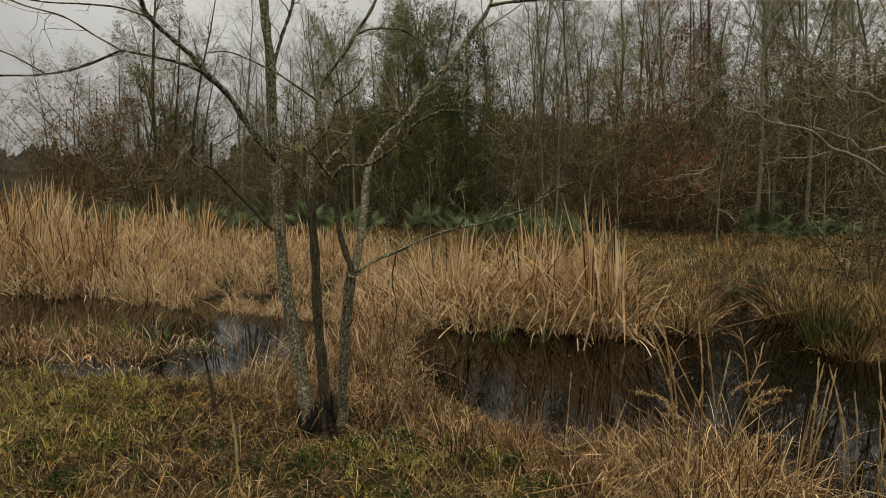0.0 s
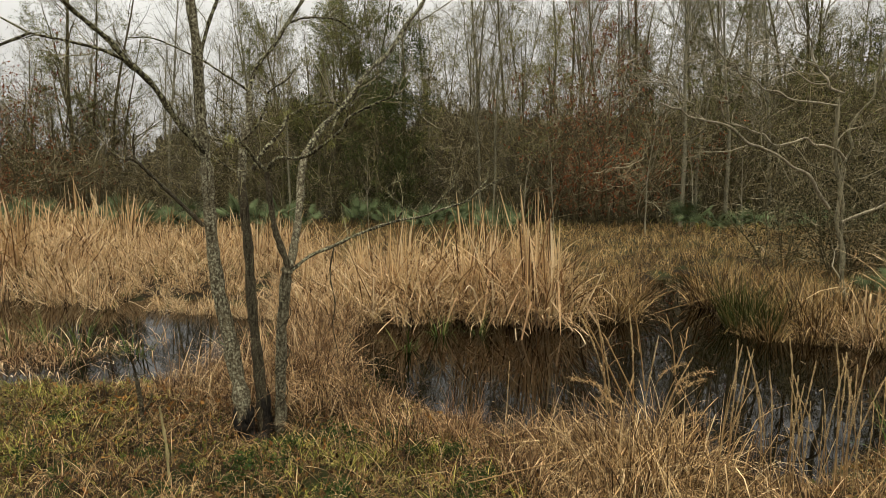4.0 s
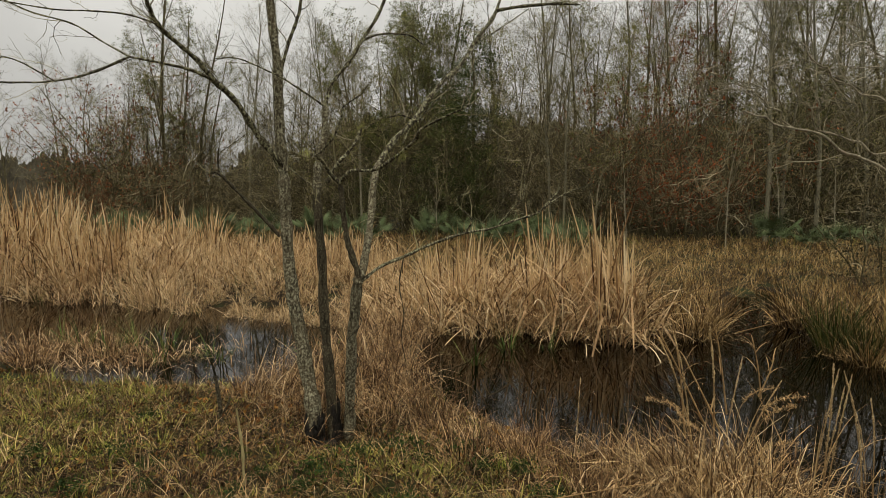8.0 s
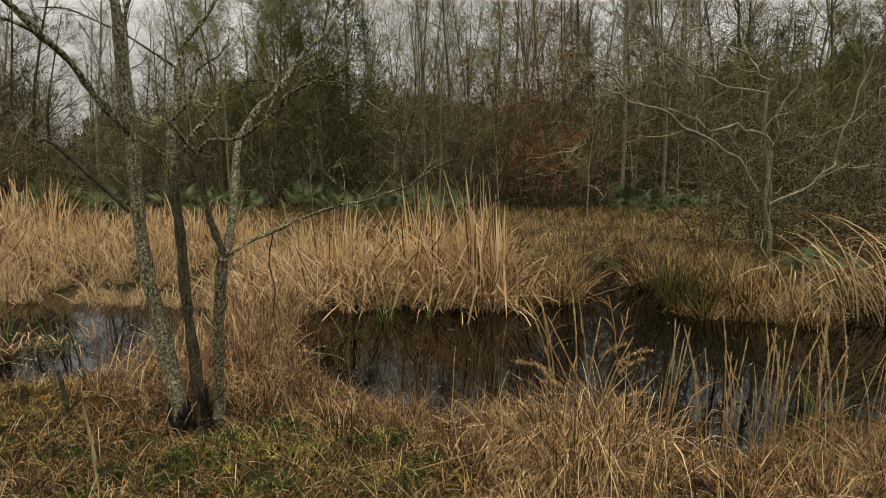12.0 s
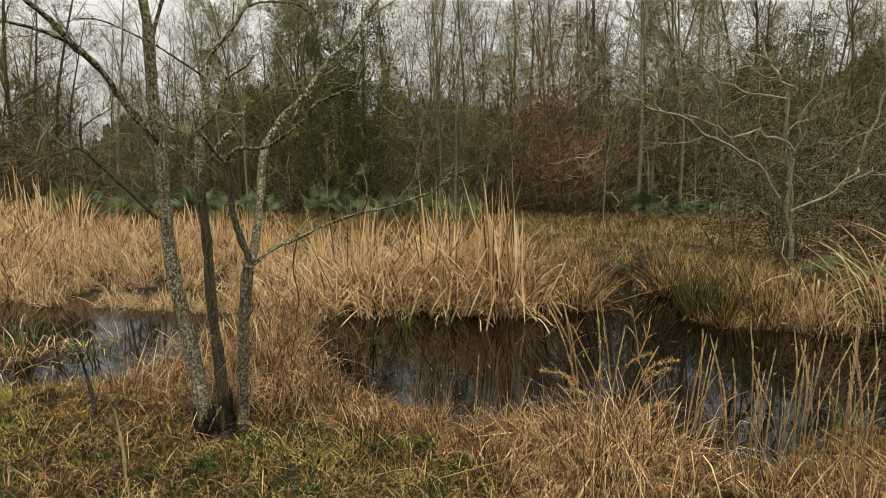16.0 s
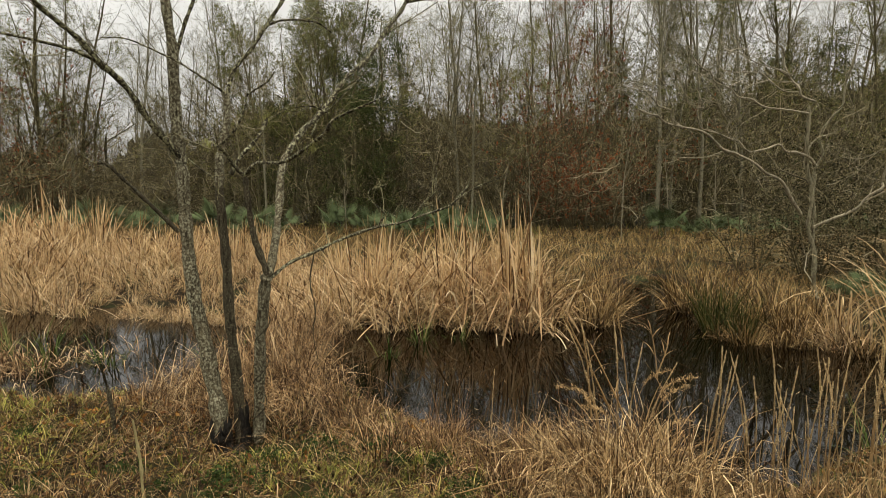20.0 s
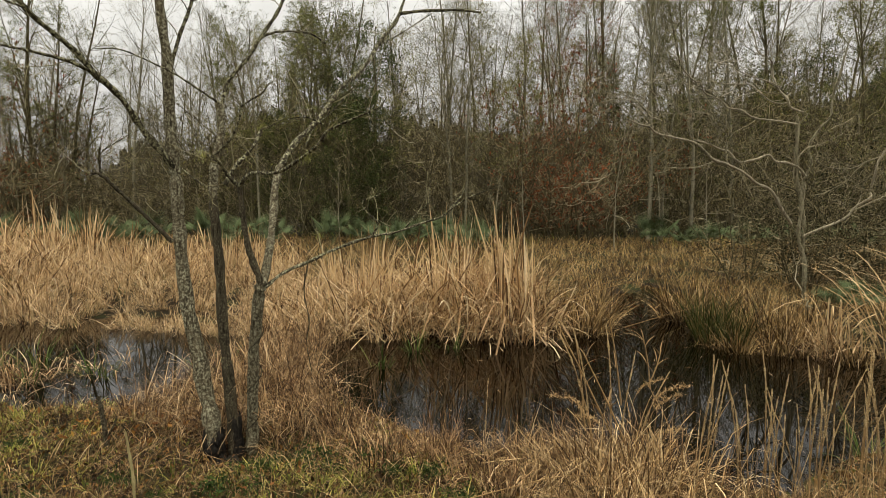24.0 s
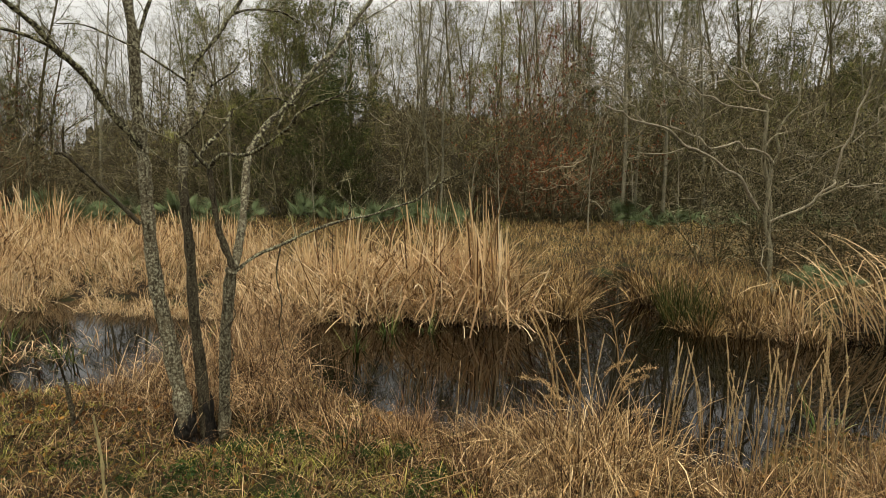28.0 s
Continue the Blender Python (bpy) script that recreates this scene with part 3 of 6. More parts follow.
TREE_LIMBS_HIGH = [
    ("trunk", 0.047, 0.038, [(-1.31, 4.13, -0.46), (-1.29, 4.13, -0.17), (-1.25, 4.07, 0.39), (-1.19, 4.01, 0.85), (-1.16, 4.00, 0.93)]),
    ("dark_stem", 0.026, 0.020, [(-1.16, 4.00, 0.92), (-1.24, 3.98, 1.17), (-1.27, 3.97, 1.37), (-1.29, 3.95, 1.61)]),
    ("lichen_limb", 0.020, 0.013, [(-1.29, 3.95, 1.61), (-1.17, 3.84, 1.69), (-0.97, 3.70, 1.69), (-0.79, 3.54, 1.76), (-0.64, 3.39, 1.84), (-0.58, 3.30, 1.90)]),
    ("branch", 0.007, 0.002, [(-0.58, 3.30, 1.90), (-0.47, 3.27, 1.95), (-0.36, 3.24, 1.99), (-0.27, 3.22, 2.03), (-0.23, 3.20, 2.08)]),
    ("branch", 0.005, 0.002, [(-0.59, 3.30, 1.94), (-0.69, 3.30, 1.98), (-0.78, 3.30, 1.97)]),
    ("branch", 0.014, 0.008, [(-1.29, 3.95, 1.61), (-1.35, 3.92, 1.68), (-1.40, 3.88, 1.77), (-1.46, 3.85, 1.81)]),
    ("branch", 0.008, 0.004, [(-1.44, 3.90, 1.80), (-1.31, 3.87, 1.92), (-1.24, 3.85, 2.06), (-1.22, 3.84, 2.13), (-1.09, 3.81, 2.20), (-1.03, 3.80, 2.27)]),
    ("lichen_branch", 0.018, 0.014, [(-1.39, 3.97, 1.62), (-1.34, 4.00, 1.73), (-1.23, 4.05, 1.87), (-1.17, 4.10, 2.01)]),
    ("branch", 0.006, 0.003, [(-1.17, 4.10, 2.01), (-1.09, 4.15, 2.06), (-1.03, 4.20, 2.12)]),
    ("stem", 0.030, 0.031, [(-1.15, 4.00, 0.93), (-1.15, 4.19, 1.23), (-1.16, 4.32, 1.46), (-1.17, 4.43, 1.66), (-1.15, 4.50, 1.79)]),
    ("lichen_limb", 0.033, 0.026, [(-1.15, 4.50, 1.79), (-1.08, 4.67, 1.97), (-0.98, 4.82, 2.12), (-0.88, 4.98, 2.30), (-0.77, 5.16, 2.52), (-0.61, 5.36, 2.73), (-0.48, 5.56, 3.01), (-0.35, 5.73, 3.24), (-0.31, 5.80, 3.35)]),
    ("branch", 0.017, 0.009, [(-0.31, 5.80, 3.35), (-0.09, 5.86, 3.40), (0.27, 5.94, 3.44), (0.51, 6.00, 3.44)]),
    ("branch", 0.014, 0.009, [(-0.31, 5.80, 3.35), (-0.24, 5.96, 3.62), (-0.14, 6.20, 4.04)]),
    ("branch", 0.008, 0.004, [(-0.49, 5.50, 2.96), (-0.25, 5.64, 3.14), (0.01, 5.80, 3.36)]),
    ("branch", 0.008, 0.005, [(-1.00, 4.70, 1.96), (-0.96, 4.84, 2.12), (-0.86, 5.00, 2.26), (-0.65, 5.30, 2.57)]),
    ("lichen_limb", 0.018, 0.014, [(-1.15, 4.00, 0.90), (-1.06, 4.20, 0.99), (-0.90, 4.45, 1.06), (-0.78, 4.62, 1.12), (-0.51, 4.95, 1.21), (-0.31, 5.16, 1.24), (-0.09, 5.38, 1.31), (0.14, 5.60, 1.38)]),
    ("branch", 0.012, 0.006, [(0.14, 5.60, 1.38), (0.23, 5.68, 1.48), (0.32, 5.76, 1.59), (0.33, 5.80, 1.67)]),
    ("branch", 0.008, 0.004, [(0.11, 5.50, 1.38), (0.38, 5.60, 1.56), (0.67, 5.70, 1.67)]),
    ("branch", 0.008, 0.005, [(-0.49, 4.90, 1.22), (-0.44, 4.90, 1.33), (-0.55, 4.90, 1.44), (-0.56, 4.90, 1.52), (-0.42, 4.90, 1.57)]),
    ("branch", 0.008, 0.004, [(-0.22, 5.20, 1.28), (-0.10, 5.24, 1.43), (-0.01, 5.26, 1.52), (-0.00, 5.30, 1.74)]),
]


def limb_mesh(points, r0, r1, sides, rough, gen=None):
    g = gen or rng
    n = max(8, 5 * len(points))
    P = spline(points, n)
    P[1:-1] += g.normal(0, 0.05 * r0, (n - 2, 3))
    R = np.linspace(r0, r1, n) * (1 + g.normal(0, rough, n))
    R[-1] *= 0.7
    v, q = tubes(P[None], R[None], sides)
    c = P[None, :, None]
    lump = 1 + rough * 0.8 * np.sin(7 * v[..., 2:] * 9 + v[..., :1] * 60) * np.sin(v[..., 1:2] * 70) + g.normal(0, rough * 0.5, v.shape[:3] + (1,))
    return c + (v - c) * lump, q, P, R


def bank_tree():
    g = np.random.default_rng(11)
    tree = thing("lichen_tree", "small leafless tree with three lichen-spotted grey trunks on the bank", "tree")
    tree.matrix_basis = pose(-1.45, 4.1, -0.3)
    inv = np.array([-1.45, 4.1, -0.3])
    fine, fine_r, pieces = [], [], []
    for name, r0, r1, pts in TREE_LIMBS + TREE_LIMBS_HIGH:
        pts = [np.array(p) - inv for p in pts]
        r0, r1 = (max(r0 * 1.25, 0.005), max(r1 * 1.25, 0.003)) if name in ("branch", "dead_branch") else (r0, r1)
        big = name in ("trunk", "dark_trunk", "upper_trunk", "stem", "dark_stem")
        slim = 0.92 if big else 0.7 if name in ("limb", "lichen_limb", "dead_branch") else 0.85
        r0, r1 = r0 * slim, r1 * slim
        v, q, P, R = limb_mesh(pts, r0, r1, 14 if big else 9, 0.09 if big else 0.12, gen=g)
        mat = {"dark_trunk": DARKBARK, "dark_stem": DARKBARK, "lichen_branch": MOSSY, "dead_branch": DARKBARK, "lichen_limb": MOSSY, "trunk": BARK, "upper_trunk": BARK, "stem": BARK}.get(name, LIMBBARK)
        label = {"dark_trunk": "nearly black wet trunk", "lichen_branch": "branch crusted with yellow-green lichen", "dead_branch": "dead broken side branch"}.get(name, "")
        pieces.append(part({"dark_trunk": "trunk", "upper_trunk": "trunk", "dark_stem": "stem", "lichen_branch": "branch", "lichen_limb": "limb"}.get(name, name), [(v, q)], mat, tree, label, True))
        if not big:
            idx = np.linspace(1, len(P) - 1, 5).astype(int)
            fine.append(P[idx])
            fine_r.append(R[idx])
    fine, fine_r = np.array(fine), np.array(fine_r)
    P1, R1 = sprout(fine, fine_r, 5, 5, 0.25, 1.0, 0.36, 0.75, 0.15, 0.18, 0.4, g)
    R1 = np.clip(R1, 0.0015, 0.004)
    P2, R2 = sprout(P1, R1, 2, 4, 0.3, 1.0, 0.15, 0.7, 0.1, 0.18, 0.7, g)
    tagged(part("twig_spray", [tubes(P1, R1, 4), tubes(P2, np.clip(R2, 0.001, 0.003), 3)], TWIG, tree), kind="stuff")
    # burnt feet of the two larger trunks
    trunks = [o for o in pieces if o.name.startswith("trunk")]
    for owner, (foot, r0, r1) in zip((trunks[0], trunks[2]), (([(-1.52, 4.0, -0.5), (-1.53, 4.03, -0.32), (-1.548, 4.055, -0.14)], 0.084, 0.069), ([(-1.40, 4.1, -0.5), (-1.41, 4.13, -0.34), (-1.43, 4.15, -0.12)], 0.06, 0.049))):
        v, q, *_ = limb_mesh([np.array(p) - inv for p in foot], r0, r1, 18, 0.06, gen=g)
        rag = g.normal(0, 0.05, 18)
        rows = v.shape[1]
        v[0, :, :, 2] += np.linspace(0, 1, rows)[:, None] ** 2 * rag[None]
        part("charred_foot", [(v, q)], CHAR, owner, "charred black foot of the trunk", True)
    # charred root collar that joins the trunks
    for foot, r in (([(-1.56, 3.97, -0.5), (-1.5, 3.98, -0.41), (-1.42, 4.04, -0.38), (-1.33, 4.06, -0.48)], 0.07), ([(-1.44, 3.96, -0.5), (-1.38, 3.98, -0.43), (-1.28, 4.02, -0.42), (-1.17, 4.02, -0.5)], 0.055), ([(-1.62, 3.97, -0.5), (-1.57, 4.0, -0.4), (-1.54, 4.03, -0.24)], 0.05)):
        v, q, *_ = limb_mesh([np.array(p) - inv for p in foot], r, r * 0.8, 12, 0.16, gen=g)
        part("charred_root", [(v, q)], CHAR, tree, "charred black root collar", True)
    # a thin vine wound round the third trunk, and a dead stem hanging from the fork
    f = np.linspace(0, 1, 60)
    third = np.stack([np.interp(f, [0, 0.4, 1], c) for c in ((-1.31, -1.29, -1.22), (4.14, 4.13, 4.05), (-0.4, -0.15, 0.62))], -1) - inv
    V = third + np.stack([0.049 * np.cos(f * 26), 0.049 * np.sin(f * 26), 0 * f], -1)
    part("vine", [tubes(V[None], np.full((1, 60), 0.0045), 5)], DARKBARK, trunks[-1], "thin dark vine wound round the trunk", True)
    v, q, *_ = limb_mesh([np.array(p) - inv for p in ((-0.93, 4.42, 1.05), (-0.96, 4.4, 0.82), (-0.92, 4.38, 0.6), (-0.94, 4.38, 0.42), (-0.9, 4.37, 0.2))], 0.007, 0.003, 6, 0.2, gen=g)
    part("dead_stem", [(v, q)], DARKBARK, tree, "thin dark dead stem hanging from the limb", True)
    # tufts of lichen on the branches
    for c in ((-1.50, 3.86, 1.82), (-0.72, 3.46, 1.77), (-1.18, 4.1, 2.02), (-0.95, 4.95, 1.22)):
        c = np.array(c) - inv
        twigs = [o for o in pieces if o.name.startswith(("branch", "limb"))]
        owner = min(twigs, key=lambda o: min((v.co - Vector(c)).length for v in o.data.vertices))
        n = 70
        b = c + g.normal(0, 0.018, (n, 3))
        part("lichen_tuft", [blades(b, g.uniform(0, 6.3, n), g.uniform(0.3, 2.8, n), 0.035, 0.004, 1.0, 3, gen=g)], YELLOWLICHEN, owner, "yellow-green lichen tuft")["kind"] = "stuff"


PALESTALK = bark_mat("pale_green_stalk", (0.2, 0.17, 0.08), (0.5, 0.44, 0.24), None, 0.5, 0.7)
YELLOWLICHEN = blade_mat("yellow_lichen", [(0.0, (0.22, 0.24, 0.07)), (1.0, (0.4, 0.4, 0.16))])
bank_tree()

# ---- the pale shrub tree across the water ----
SHRUB_LIMBS = [
    ("stem", 0.094, 0.066, [(6.47, 9.50, -1.01), (6.33, 9.50, 0.10), (6.25, 9.50, 0.99), (6.09, 9.50, 2.03), (6.07, 9.50, 2.98)]),
    ("stem", 0.061, 0.029, [(6.31, 9.50, 0.51), (6.34, 9.55, 1.21), (6.30, 9.61, 1.93), (6.44, 9.65, 2.48), (6.74, 9.70, 3.08), (6.90, 9.75, 3.69), (7.05, 9.80, 4.30)]),
    ("limb", 0.047, 0.016, [(6.09, 9.50, 1.21), (5.55, 9.27, 1.75), (4.95, 9.06, 2.04), (4.35, 8.86, 2.22), (3.63, 8.60, 2.49), (3.15, 8.42, 2.62), (2.86, 8.30, 2.73)]),
    ("branch", 0.017, 0.012, [(3.63, 8.60, 2.49), (3.51, 8.55, 2.63), (3.25, 8.46, 2.84), (2.99, 8.37, 3.05), (2.87, 8.30, 3.23)]),
    ("limb", 0.033, 0.015, [(6.23, 9.50, 1.98), (5.83, 9.40, 2.21), (5.50, 9.33, 2.29), (4.99, 9.22, 2.26), (4.64, 9.14, 2.40), (4.20, 9.04, 2.50), (4.01, 8.96, 2.71), (4.04, 8.90, 2.92)]),
    ("branch", 0.018, 0.009, [(4.62, 9.10, 2.40), (4.61, 9.05, 2.69), (4.56, 9.00, 2.94)]),
    ("limb", 0.028, 0.013, [(6.04, 9.50, 2.87), (5.30, 9.36, 2.96), (4.87, 9.28, 3.02), (4.36, 9.17, 3.23), (4.10, 9.09, 3.45), (3.88, 9.00, 3.74)]),
    ("limb", 0.033, 0.014, [(6.07, 9.50, 2.98), (5.90, 9.54, 3.27), (5.67, 9.57, 3.53), (5.67, 9.61, 3.82), (5.45, 9.64, 4.07), (5.26, 9.70, 4.57)]),
    ("branch", 0.019, 0.009, [(5.92, 9.50, 3.23), (5.35, 9.35, 3.32), (4.87, 9.21, 3.42), (4.47, 9.10, 3.44)]),
    ("branch", 0.019, 0.009, [(5.68, 9.50, 3.47), (5.26, 9.40, 3.62), (4.79, 9.28, 3.71), (4.45, 9.20, 3.77)]),
    ("limb", 0.038, 0.018, [(6.30, 9.50, 0.99), (6.76, 9.44, 1.22), (7.12, 9.37, 1.50), (7.29, 9.32, 1.82), (7.30, 9.27, 2.25), (7.45, 9.19, 2.82), (7.56, 9.10, 3.41)]),
    ("branch", 0.018, 0.009, [(7.14, 9.30, 1.56), (7.63, 9.36, 1.62), (8.05, 9.42, 1.66), (8.70, 9.50, 1.76)]),
    ("branch", 0.016, 0.009, [(7.24, 9.20, 2.24), (6.94, 9.39, 2.19), (6.87, 9.50, 2.01)]),
    ("branch", 0.016, 0.009, [(7.28, 9.20, 2.34), (7.66, 9.30, 2.50), (7.94, 9.40, 2.76), (8.22, 9.50, 3.02)]),
]


def pale_shrub():
    g = np.random.default_rng(12)
    inv = np.array([6.3, 9.5, -0.45])
    ob = thing("pale_shrub", "leafless pale grey shrub with wide crooked branches beyond the water", "shrub")
    ob.matrix_basis = pose(*inv)
    fine, fine_r = [], []
    for name, r0, r1, pts in SHRUB_LIMBS:
        pts = [np.maximum(np.array(p), [-99, -99, -0.5]) - inv for p in pts]
        pts = [a + g.normal(0, 0.03, 3) for k, a in enumerate(np.repeat(np.array(pts), 2, 0)[:-1]) for a in [a if k % 2 == 0 else (pts[k // 2] + pts[k // 2 + 1]) / 2]]
        v, q, P, R = limb_mesh(pts, r0 * (0.4 if name == "stem" else 0.6), r1 * (0.45 if name == "stem" else 0.7), 9, 0.14, gen=g)
        part(name, [(v, q)], STEMBARK if name == "stem" else SHRUBBARK, ob, "", True)
        idx = np.linspace(2, len(P) - 1, 6).astype(int)
        fine.append(P[idx])
        fine_r.append(R[idx])
    fine, fine_r = np.array(fine), np.array(fine_r)
    P1, R1 = sprout(fine, fine_r, 7, 6, 0.1, 1.0, 0.9, 0.8, 0.25, 0.28, 0.45, g)
    R1 = np.clip(R1, 0.0055, 0.012)
    P2, R2 = sprout(P1, R1, 3, 4, 0.25, 1.0, 0.42, 0.7, 0.1, 0.2, 0.6, g)
    P3, R3 = sprout(P2, R2, 2, 3, 0.3, 1.0, 0.2, 0.7, 0.1, 0.2, 0.7, g)
    tagged(part("twig_spray", [tubes(P1, R1, 4), tubes(P2, np.clip(R2, 0.0035, 0.007), 3), tubes(P3, np.clip(R3, 0.0025, 0.004), 3)], SHRUBTWIG, ob), kind="stuff")
    part("foliage", [leaf_cards(P3, 260, 0.022, 0.02, g)], BROWN, ob, "few withered leaves")


SHRUBTWIG = blade_mat("pale_twig_bark", [(0.0, (0.09, 0.078, 0.05)), (0.5, (0.26, 0.235, 0.165)), (1.0, (0.52, 0.48, 0.36))], rough=0.85, patch=0.7, glow_through=0.0)
pale_shrub()


# ---- cattails ----
def cattail_clump(seed, kind):
    """Strap leaves over a patch that mostly fall one way: upright ones, ones that arch or break over, and a tangle of fallen ones."""
    g = np.random.default_rng(seed)
    ob = thing("cattail_clump", {"tall": "tall dry straw-coloured cattail clump standing in the bog", "lodged": "dry cattail clump bent and lodged over the water's edge",
                                 "mixed": "dry tan cattail clump with broken drooping leaves", "arching": "dry golden cattail clump with long arching leaves"}[kind], "cattail", "cattail stand")
    up, over, flat = {"tall": (42, 40, 24), "mixed": (15, 54, 38), "lodged": (8, 46, 48), "arching": (7, 26, 8)}[kind]
    fall = g.uniform(0, 2 * np.pi)

    def foot(n, radius):
        r, a = radius * np.sqrt(g.uniform(0, 1, n)), g.uniform(0, 2 * np.pi, n)
        return np.stack([r * np.cos(a), r * np.sin(a), np.zeros(n)], -1)

    def straps(name, base, lean, length, droop, mat, kink=None, label=""):
        n = len(base)
        way = np.where(g.uniform(0, 1, n) < 0.55, fall + g.normal(0, 0.55, n), g.uniform(0, 2 * np.pi, n))
        part(name, [blades(base, way, np.abs(lean), length, g.uniform(0.011, 0.03, n), droop, 8, kink, 1.1, 0.2, g, 6.0)], mat, ob, label)

    span = {"tall": (0.9, 2.15), "mixed": (0.7, 1.75), "lodged": (0.6, 1.3), "arching": (0.9, 1.7)}[kind]
    straps("upright_leaves", foot(up, 0.34 if kind == "tall" else 0.5), g.normal(0, 0.17 if kind == "tall" else 0.42, up), g.uniform(*span, up), g.exponential(0.15, up), STRAW)
    if kind == "arching":
        straps("arching_leaves", foot(over, 0.2), g.normal(0.2, 0.16, over), g.uniform(1.5, 2.6, over), g.uniform(0.9, 2.1, over), STRAW)
    elif kind == "lodged":
        straps("arching_leaves", foot(over, 0.5), g.normal(0.5, 0.32, over), g.uniform(0.8, 2.0, over), g.uniform(0.7, 2.2, over), STRAW)
    else:
        straps("broken_leaves", foot(over, 0.48), g.normal(0.2, 0.3, over), g.uniform(0.9, 1.9, over), g.exponential(0.2, over), RUSSET,
               (g.uniform(0.25, 0.8, over), g.uniform(0.6, 2.5, over)), "broken drooping brown leaves")
    straps("lodged_leaves", foot(flat, 0.5) + g.uniform(0.02, 0.65, (flat, 1)) * [0, 0, 1], g.normal(1.1, 0.42, flat), g.uniform(0.5, 1.4, flat), g.normal(0.25, 0.3, flat), STRAW, None, "fallen tangled leaves")
    # dark lower leaves: shade inside the stand is put into their colour
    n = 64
    straps("rotting_leaves", foot(n, 0.38), g.normal(0.5, 0.5, n), g.uniform(0.25, 0.62, n), g.uniform(0.2, 1.6, n), FOOTSHADE, None, "wet dead leaves at the foot, darkened to give its shade")
    if seed % 3 == 0:
        n = 14
        base = g.normal(0, 0.12, (n, 3)) * [1, 1, 0] + [0.1, -0.2, 0]
        part("green_shoot_tuft", [blades(base, g.uniform(0, 6.3, n), np.abs(g.normal(0.15, 0.1, n)), g.uniform(0.4, 0.9, n), 0.013, 0.4, 6, gen=g)], SHOOT, ob, "green new leaves at the foot")["kind"] = "stuff"
    return ob


def cattails():
    g = np.random.default_rng(21)
    kinds = ["tall", "tall", "tall", "mixed", "mixed", "mixed", "mixed", "lodged", "lodged", "lodged", "arching", "arching"]
    masters = [cattail_clump(30 + n, k) for n, k in enumerate(kinds)]
    of = {k: [n for n, q in enumerate(kinds) if q == k] for k in set(kinds)}
    spots, pick = [], []

    def put(x, y, kind, size):
        spots.append(at(x, y, g.uniform(0, 360), size, 0.04, True))
        pick.append(int(g.choice(of[kind])))

    # the tall western stand, which sinks eastward to a lodged slope rising slowly from the water
    for x in np.arange(-13.5, -2.3, 0.5):
        edge = float(np.interp(x, FAR_X, FAR_Y))
        for row in range(12):
            px, py = x * (1 + 0.03 * row) + g.uniform(-0.25, 0.25), edge + 0.2 + row * 0.52 + g.uniform(-0.22, 0.22)
            az = np.degrees(np.arctan2(px, py))
            if az < -37.5 and row < 6:
                size = np.interp(az, [-50, -43, -37], [1.1, 1.02, 0.84]) * g.uniform(0.84, 1.12) * (0.5, 0.75, 1, 1, 1, 1)[row]
                put(px, py, "lodged" if row == 0 and g.uniform() < 0.5 else "tall" if g.uniform() < 0.4 else "mixed" if g.uniform() < 0.75 else "arching", size)
            elif az >= -37.5:
                rise = 0.18 + 0.048 * row + float(np.interp(az, [-37, -29], [0.28, 0.0]))
                put(px, py, "lodged" if g.uniform() < 0.85 - 0.06 * row else "mixed" if row < 5 or g.uniform() < 0.85 else "tall", rise * g.uniform(0.8, 1.25))
    for x in np.arange(-4.6, -2.4, 0.22):
        put(x, float(np.interp(x, FAR_X, FAR_Y)) + g.uniform(-0.05, 0.12), "lodged", g.uniform(0.2, 0.32))
    # the middle stand, tallest at its eastern end
    for x in np.arange(-2.4, 1.75, 0.44):
        edge = float(np.interp(x, FAR_X, FAR_Y))
        for row in range(6):
            px, py = x + g.uniform(-0.25, 0.25), edge + 0.1 + row * 0.5 + g.uniform(-0.2, 0.2)
            east = float(np.interp(x, [-2.4, -1.6, -0.2, 0.5, 1.2, 1.7], [0.0, 0.2, 0.5, 0.8, 1.0, 0.3]))
            if row == 0:
                put(px, py, "lodged" if g.uniform() < 0.6 else "mixed", (0.4 + 0.6 * min(east, 0.4)) * g.uniform(0.85, 1.2))
            elif east > 0.75 and row < 4:
                put(px, py, "tall" if g.uniform() < 0.25 else "mixed" if g.uniform() < 0.8 else "lodged", 0.82 * g.uniform(0.75, 1.15))
            else:
                put(px, py, "mixed" if g.uniform() < 0.55 else "lodged" if g.uniform() < 0.8 else "tall", (0.52 + 0.45 * min(east, 0.6)) * g.uniform(0.8, 1.2))
    for x in np.arange(6.05, 9.9, 0.5):
        edge = float(np.interp(x, FAR_X, FAR_Y))
        for row in range(2):
            put(x + g.uniform(-0.2, 0.2), edge + row * 0.5 + g.uniform(-0.15, 0.15), "arching", g.uniform(0.6, 0.82) if x < 6.9 else g.uniform(0.85, 1.1))
    for x, y, k, q in ((5.25, 7.0, "mixed", 0.5), (5.35, 7.4, "arching", 0.55), (5.05, 7.2, "lodged", 0.4), (1.15, 8.1, "tall", 1.04), (1.3, 8.4, "tall", 1.0), (0.35, 8.6, "tall", 0.95), (-0.9, 8.9, "tall", 0.8)):
        put(x, y, k, q)
    scatter(masters, spots, pick)


cattails()


